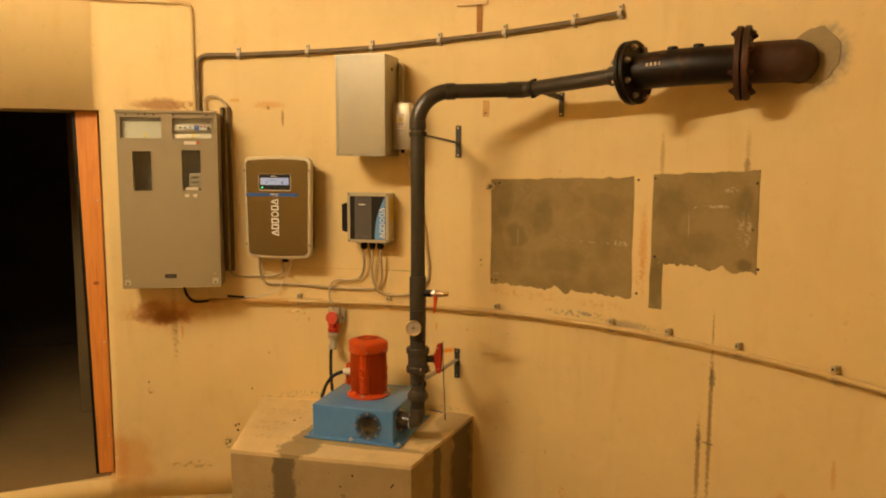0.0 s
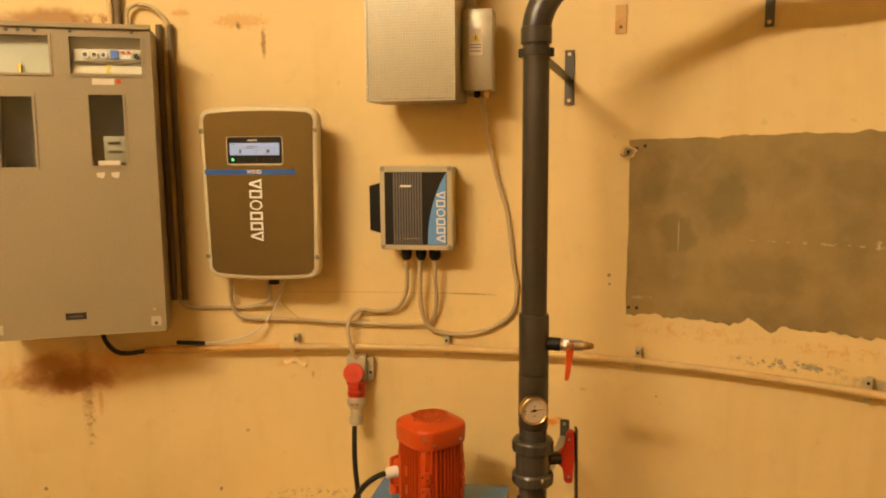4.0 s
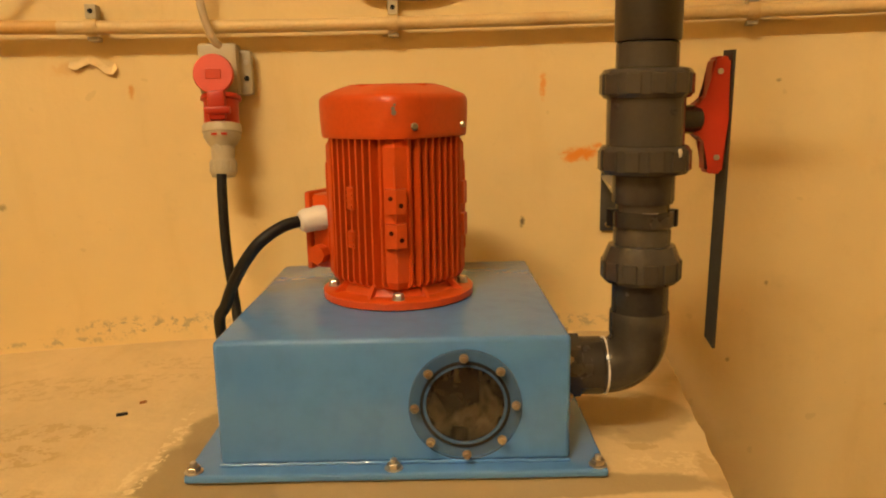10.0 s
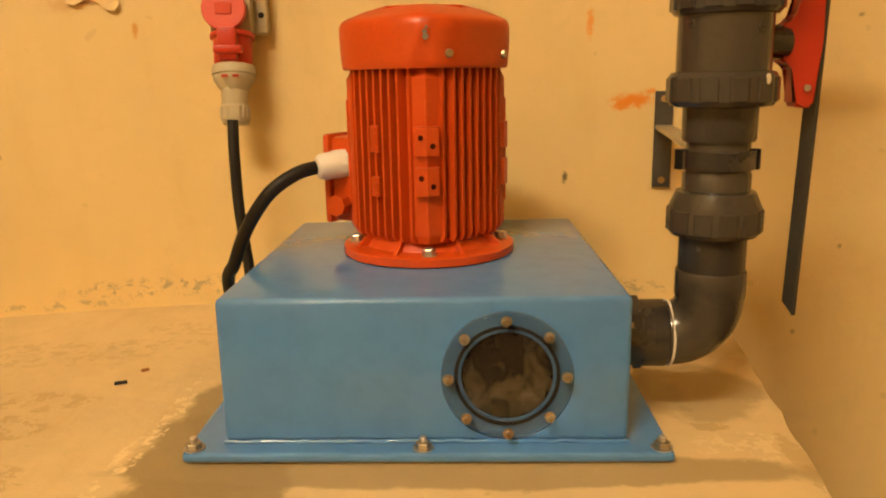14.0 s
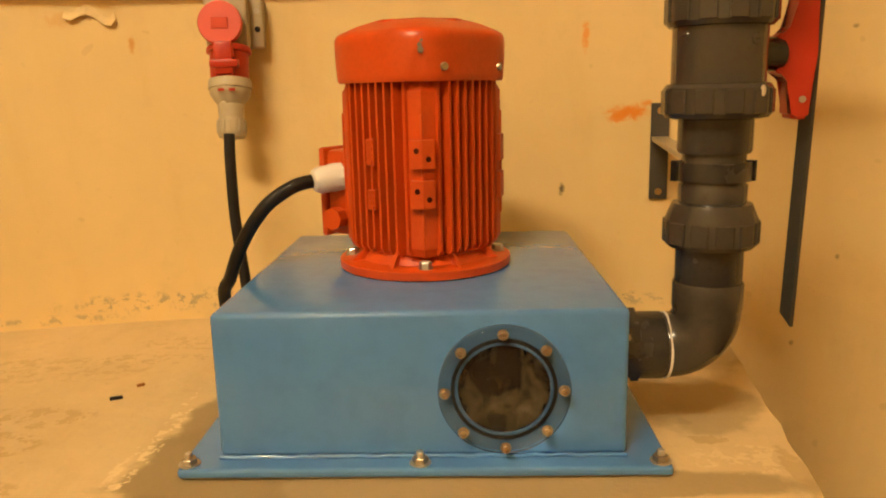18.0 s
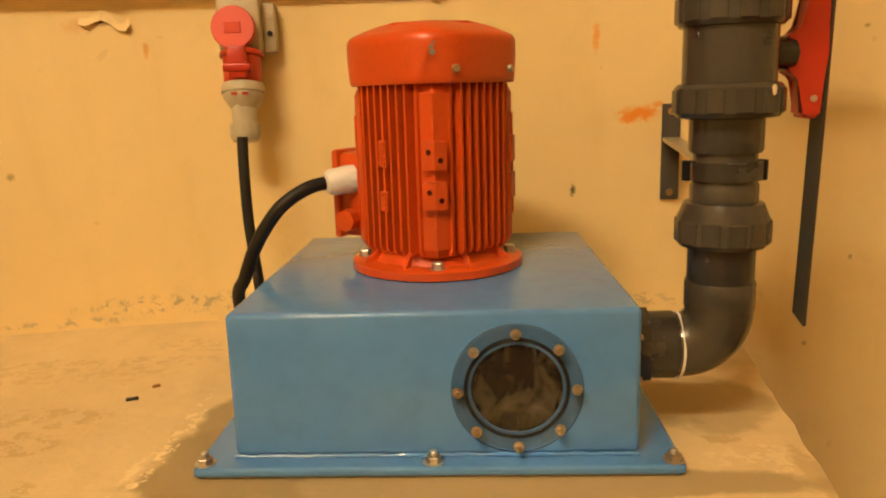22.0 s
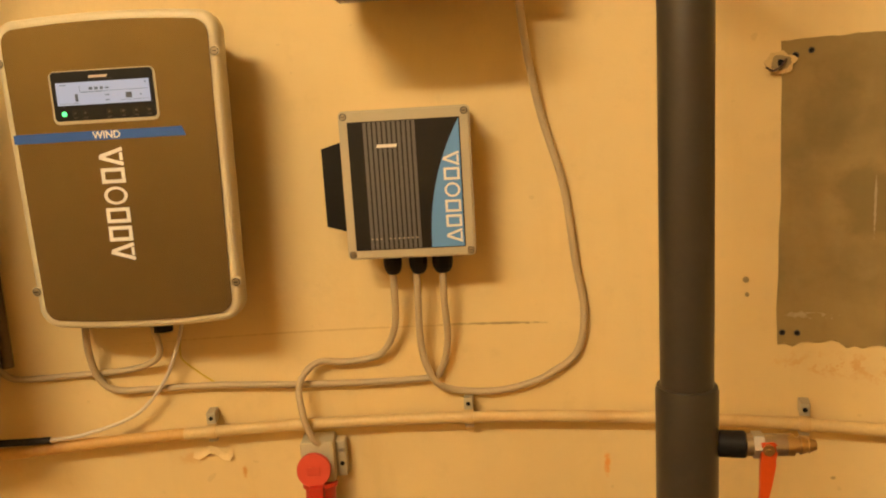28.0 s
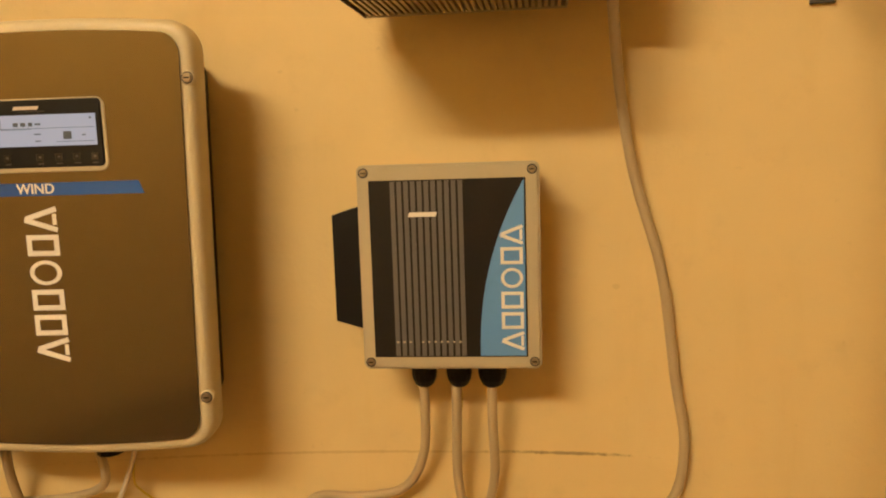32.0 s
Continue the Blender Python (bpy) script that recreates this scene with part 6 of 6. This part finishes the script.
conduit("grey_lead", wall_line([(-20.9, 1.96, 0.03), (-20.9, 2.02, 0.025), (-20.3, 2.043, 0.02), (-19.4, 2.036, 0.02), (-18.6, 2.0, 0.02), (-18.35, 1.96, 0.016)], 0.02), 0.006, GREY_CABLE, "grey lead looping over to the duct", "cable")


def clip(a, z, mat, r, off, label, group):
    """A spacing saddle: strap round the tube, tab with its nail above, foot below."""
    c = thing("conduit_clip", at_wall(a, z), label, "clip", group)
    part("saddle", ring(r + 0.0004, r + 0.0026, -0.009, 0.009, Matrix.Translation((0, -off, 0)) @ pose(0, 0, 0, 0, 90, 0), 24), CONDUIT if mat is GREY_PLASTIC else mat, c, smooth=True)
    part("tab", box(-0.0085, 0.0085, -off, -0.0005, r + 0.003, r + 0.026, bevel=0.0015), mat, c)
    part("foot", box(-0.0085, 0.0085, -off, -0.0005, -r - 0.010, -r - 0.003, bevel=0.0015), mat, c)
    part("nail_hole", rod((0, -off - 0.0001, r + 0.015), (0, -off - 0.0015, r + 0.015), 0.0042, 10), BLACK, c, "dark nail head")
    return c


for a in (-10.9, -0.5, 12.0, 24.6, 30.4, 37.1, 45.4):
    clip(a, 0.969 + 0.004 * math.sin(a * 0.11), GREY_PLASTIC, 0.0112, 0.033, "small grey saddle clip nailed over the conduit", "conduit clips")
for a, z in ((-17.1, 2.254), (-9.5, 2.267), (-2.3, 2.281), (5.3, 2.301), (12.5, 2.316), (19.9, 2.332), (24.6, 2.344)):
    clip(a, z, CREAM, 0.0128, 0.019, "small cream clip over the dark conduit", "upper conduit clips")

rb = thing("rusty_bracket", at_wall(9.6, 2.38), "rusty iron strap bracket high on the wall", "bracket")
part("strap", box(-0.014, 0.014, -0.006, -0.0005, -0.05, 0.09, bevel=0.001), ORANGE_RUST, rb)
part("arm", box(-0.115, 0.045, -0.016, -0.0065, 0.078, 0.096, bevel=0.002), CONDUIT, rb)


# ---- loose cables ----
def cable(name, pts, r, mat, label, off=0.012):
    return conduit(name, wall_line(pts, off, 8), r, mat, label, "cable")


cable("grey_cable", [(-14.98, 1.235, 0.062), (-15.03, 1.191, 0.06), (-15.2, 1.14, 0.035), (-15.08, 1.089, 0.02), (-14.51, 1.06, 0.016), (-13.2, 1.054, 0.014), (-10.74, 1.051, 0.014), (-6.53, 1.039, 0.014), (-2.27, 1.041, 0.014), (-1.52, 1.061, 0.018), (-1.18, 1.122, 0.03), (-1.18, 1.205, 0.05), (-1.15, 1.29, 0.055)], 0.0065, GREY_CABLE, "grey cable from inverter to interface box")
cable("grey_cable", [(-3.15, 1.29, 0.055), (-3.10, 1.226, 0.05), (-3.24, 1.15, 0.035), (-3.91, 1.096, 0.022), (-5.29, 1.082, 0.018), (-6.5, 1.085, 0.024), (-7.2, 1.05, 0.040), (-7.13, 0.998, 0.056), (-6.85, 0.950, 0.058), (-6.6, 0.932, 0.050)], 0.0065, GREY_CABLE, "grey cable down to the red socket")
cable("grey_cable", [(-2.15, 1.29, 0.055), (-2.20, 1.206, 0.05), (-2.22, 1.108, 0.034), (-1.83, 1.046, 0.030), (-1.09, 1.019, 0.018), (0.54, 1.013, 0.014), (1.8, 1.025, 0.012), (2.77, 1.046, 0.012), (3.86, 1.09, 0.012), (4.15, 1.167, 0.012), (3.88, 1.258, 0.012), (3.50, 1.40, 0.012), (2.75, 1.53, 0.018), (2.32, 1.65, 0.05), (2.12, 1.755, 0.09)], 0.0068, GREY_CABLE, "grey cable hanging from the resistor's terminal box")
cable("white_lead", [(-11.25, 1.235, 0.064), (-11.42, 1.19, 0.06), (-11.95, 1.127, 0.04), (-12.64, 1.066, 0.03), (-13.78, 1.013, 0.034), (-15.63, 0.990, 0.046), (-17.03, 0.986, 0.046)], 0.0034, WHITE_CABLE, "thin white lead hanging from the inverter")
cable("black_connector", [(-17.0, 0.986, 0.046), (-17.7, 0.987, 0.044), (-18.9, 0.990, 0.040)], 0.0065, RUBBER, "black connector lying on the conduit")
cable("yellow_wire", [(-11.4, 1.235, 0.066), (-11.49, 1.186, 0.06), (-11.78, 1.126, 0.035), (-11.69, 1.102, 0.02), (-11.14, 1.071, 0.008), (-10.48, 1.045, 0.006)], 0.0016, YELLOW, "thin yellow earth wire")
cable("yellow_wire", [(-2.1, 1.275, 0.05), (-2.05, 1.23, 0.045), (-2.2, 1.19, 0.04), (-2.35, 1.15, 0.03), (-2.2, 1.12, 0.02)], 0.0013, YELLOW, "thin yellow earth wire")
cable("grey_lead", [(-18.76, 1.14, 0.016), (-18.52, 1.115, 0.016), (-17.93, 1.098, 0.012), (-15.85, 1.094, 0.008), (-13.96, 1.096, 0.014), (-12.9, 1.112, 0.03), (-12.45, 1.140, 0.05), (-12.55, 1.19, 0.058)], 0.006, GREY_CABLE, "grey lead from duct to inverter")
cable("black_cable", [(-23.6, 1.09, 0.06), (-23.5, 1.02, 0.05), (-23.0, 0.973, 0.035), (-22.2, 0.960, 0.034), (-20.9, 0.965, 0.033)], 0.0075, RUBBER, "black cable from the cabinet into the conduit")

# ---- lamp and loose bits ----
lamp = thing("tube_lamp", pose(LAMP[0], LAMP[1], TOP, 0, 0, -15), "long white fluorescent lamp housing under the ceiling", "lamp")
part("housing", box(-0.68, 0.68, -0.10, 0.10, -0.09, -0.0005, bevel=0.006), WHITE_PLASTIC, lamp, smooth=True)
m, nt, b = node_tree("lit_fluorescent_tube")
b.inputs["Base Color"].default_value = (0.8, 0.8, 0.78, 1)
b.inputs["Emission Color"].default_value = TUBE_COLOUR
b.inputs["Emission Strength"].default_value = TUBE_STRENGTH
for y, dz in ((-0.075, -0.02), (0.075, -0.02)):
    part("lit_tube", rod((-0.60, y, LAMP[2] - TOP + dz), (0.60, y, LAMP[2] - TOP + dz), 0.019, 14), m, lamp, "lit fluorescent tube", smooth=True)
    for x in (-0.615, 0.615):
        part("tube_holder", box(x - 0.012, x + 0.012, y - 0.016, y + 0.016, LAMP[2] - TOP + dz - 0.024, -0.0905, bevel=0.003), WHITE_PLASTIC, lamp)
for i, (x, y, a, n) in enumerate(((-2.188, 4.754, 24, 0.0075), (-2.175, 4.797, 40, 0.005))):
    ch = thing("wood_chip", pose(x, y, 0.4142, 0, 0, a), "tiny dark chip lying on the plinth", "debris", "chips on the plinth")
    part("chip", box(-n, n, -n * 0.35, n * 0.35, 0, 0.004, bevel=0.0006, seg=1), RUBBER if i == 0 else ORANGE_RUST, ch)
for a, z, r in ((11.25, 1.128, 0.005), (11.75, 1.128, 0.005), (11.5, 1.598, 0.006), (12.0, 1.605, 0.005), (26.75, 1.632, 0.005), (26.9, 1.135, 0.006), (10.0, 1.222, 0.005), (10.05, 1.195, 0.003), (28.4, 1.64, 0.005), (37.9, 1.63, 0.006), (38.3, 1.30, 0.006), (28.6, 1.305, 0.006), (37.7, 1.45, 0.004)):
    h = thing("screw_hole", at_wall(a, z, 0.003), "small dark screw hole in the wall", "hole", "screw holes")
    part("plug", rod((0, 0.0025, 0), (0, -0.0008, 0), r * 0.72, 10), BLACK if a > 10.5 else MORTAR, h)
    part("plug_rim", ring(r * 0.72, r * 0.72 + 0.0015, -0.0012, 0.002, pose(0, 0, 0, 90, 0, 0), 12), BRACKET if a > 10.5 else MORTAR, h)
for a, z in ((-18.6, 0.262), (-18.25, 0.268), (-18.35, 0.235)):
    h = thing("screw_hole", at_wall(a, z, 0.001), "small dark screw hole in the wall", "hole", "screw holes")
    part("plug", lathe([(0.0065, -0.001), (0.006, 0.001), (0.003, 0.0015)], pose(0, 0, 0, 90, 0, 0), 9), BLACK, h)
LOOSE = paint("loose_cream_paint", (0.74, 0.565, 0.265), 0.65, dirt=(0.62, 0.44, 0.17), amount=0.3, coarse=30, bump=0.15)
flap = thing("paint_flap", at_wall(-11.1, 0.905), "loose flap of cream paint peeling off the wall", "paint flake")
low = [(-0.040, -0.002), (-0.028, -0.006), (-0.016, 0.0), (-0.006, 0.004), (0.006, -0.002), (0.018, -0.012), (0.030, -0.014), (0.037, -0.004)]
bm = bm_new()
root = [bm.verts.new((x * 0.92, -0.0004, z + 0.017 - 0.006 * abs(x) / 0.04)) for x, z in low]
mid = [bm.verts.new((x * 0.97, -0.0022, z + 0.007)) for x, z in low]
tip = [bm.verts.new((x, -0.0058 - 0.0025 * math.sin(k * 1.3), z)) for k, (x, z) in enumerate(low)]
back = [bm.verts.new((x, -0.0050 - 0.0025 * math.sin(k * 1.3), z + 0.0012)) for k, (x, z) in enumerate(low)]
foot = [bm.verts.new((x * 0.92, 0.0004, z + 0.014 - 0.006 * abs(x) / 0.04)) for x, z in low]
for p, q in ((root, mid), (mid, tip), (tip, back), (back, foot), (foot, root)):
    for k in range(len(low) - 1):
        bm.faces.new((p[k], p[k + 1], q[k + 1], q[k]))
part("flap", bm, LOOSE, flap, smooth=True)
rem = thing("wall_anchor", at_wall(11.03, 1.588, 0.004), "torn plaster and bent metal anchor at the patch corner", "anchor")
def torn(r, seed, y0, y1, n=26, flat=0.75):
    o = []
    for k in range(n):
        a = 2 * math.pi * k / n
        q = r * (1 + 0.35 * noise.noise((math.cos(a) * 1.7, math.sin(a) * 1.7, seed)) + 0.18 * noise.noise((k * 2.3, seed, 1)))
        o.append((q * math.cos(a), q * math.sin(a) * flat))
    return prism(o, y0, y1)


part("plaster_edge", torn(0.023, 2.0, -0.005, -0.0002), CONDUIT, rem, "torn cream plaster rim")
part("plaster_core", torn(0.016, 5.0, -0.0062, -0.0052), MORTAR, rem, "crumbling grey core")
part("anchor_hole", torn(0.0055, 8.0, -0.0068, -0.0064, 12, 1.0), BLACK, rem, "dark anchor hole")
part("bent_wire", tube(spline([(-0.022, -0.006, -0.006), (-0.012, -0.012, -0.012), (0.0, -0.012, -0.006), (0.008, -0.009, 0.006)], 5), 0.0016, 6), RUST, rem, "bent rusty wire")

# a cut length of wire left lying behind the pump
wo = thing("wire_offcut", pose(-1.512, 5.085, 0.4168), "short dark blue wire offcut lying on the plinth", "wire")
wb = tube(spline([(-0.077, 0.023, 0), (-0.039, 0.013, 0.0006), (0, 0, 0)], 5), 0.0026, 8)
part("wire", wb, BLUE_PLASTIC, wo, smooth=True)
part("wire_core", rod((0, 0, 0), (0.0022, 0.0002, 0), 0.0012, 8), BRASS, wo, "bare cut end")
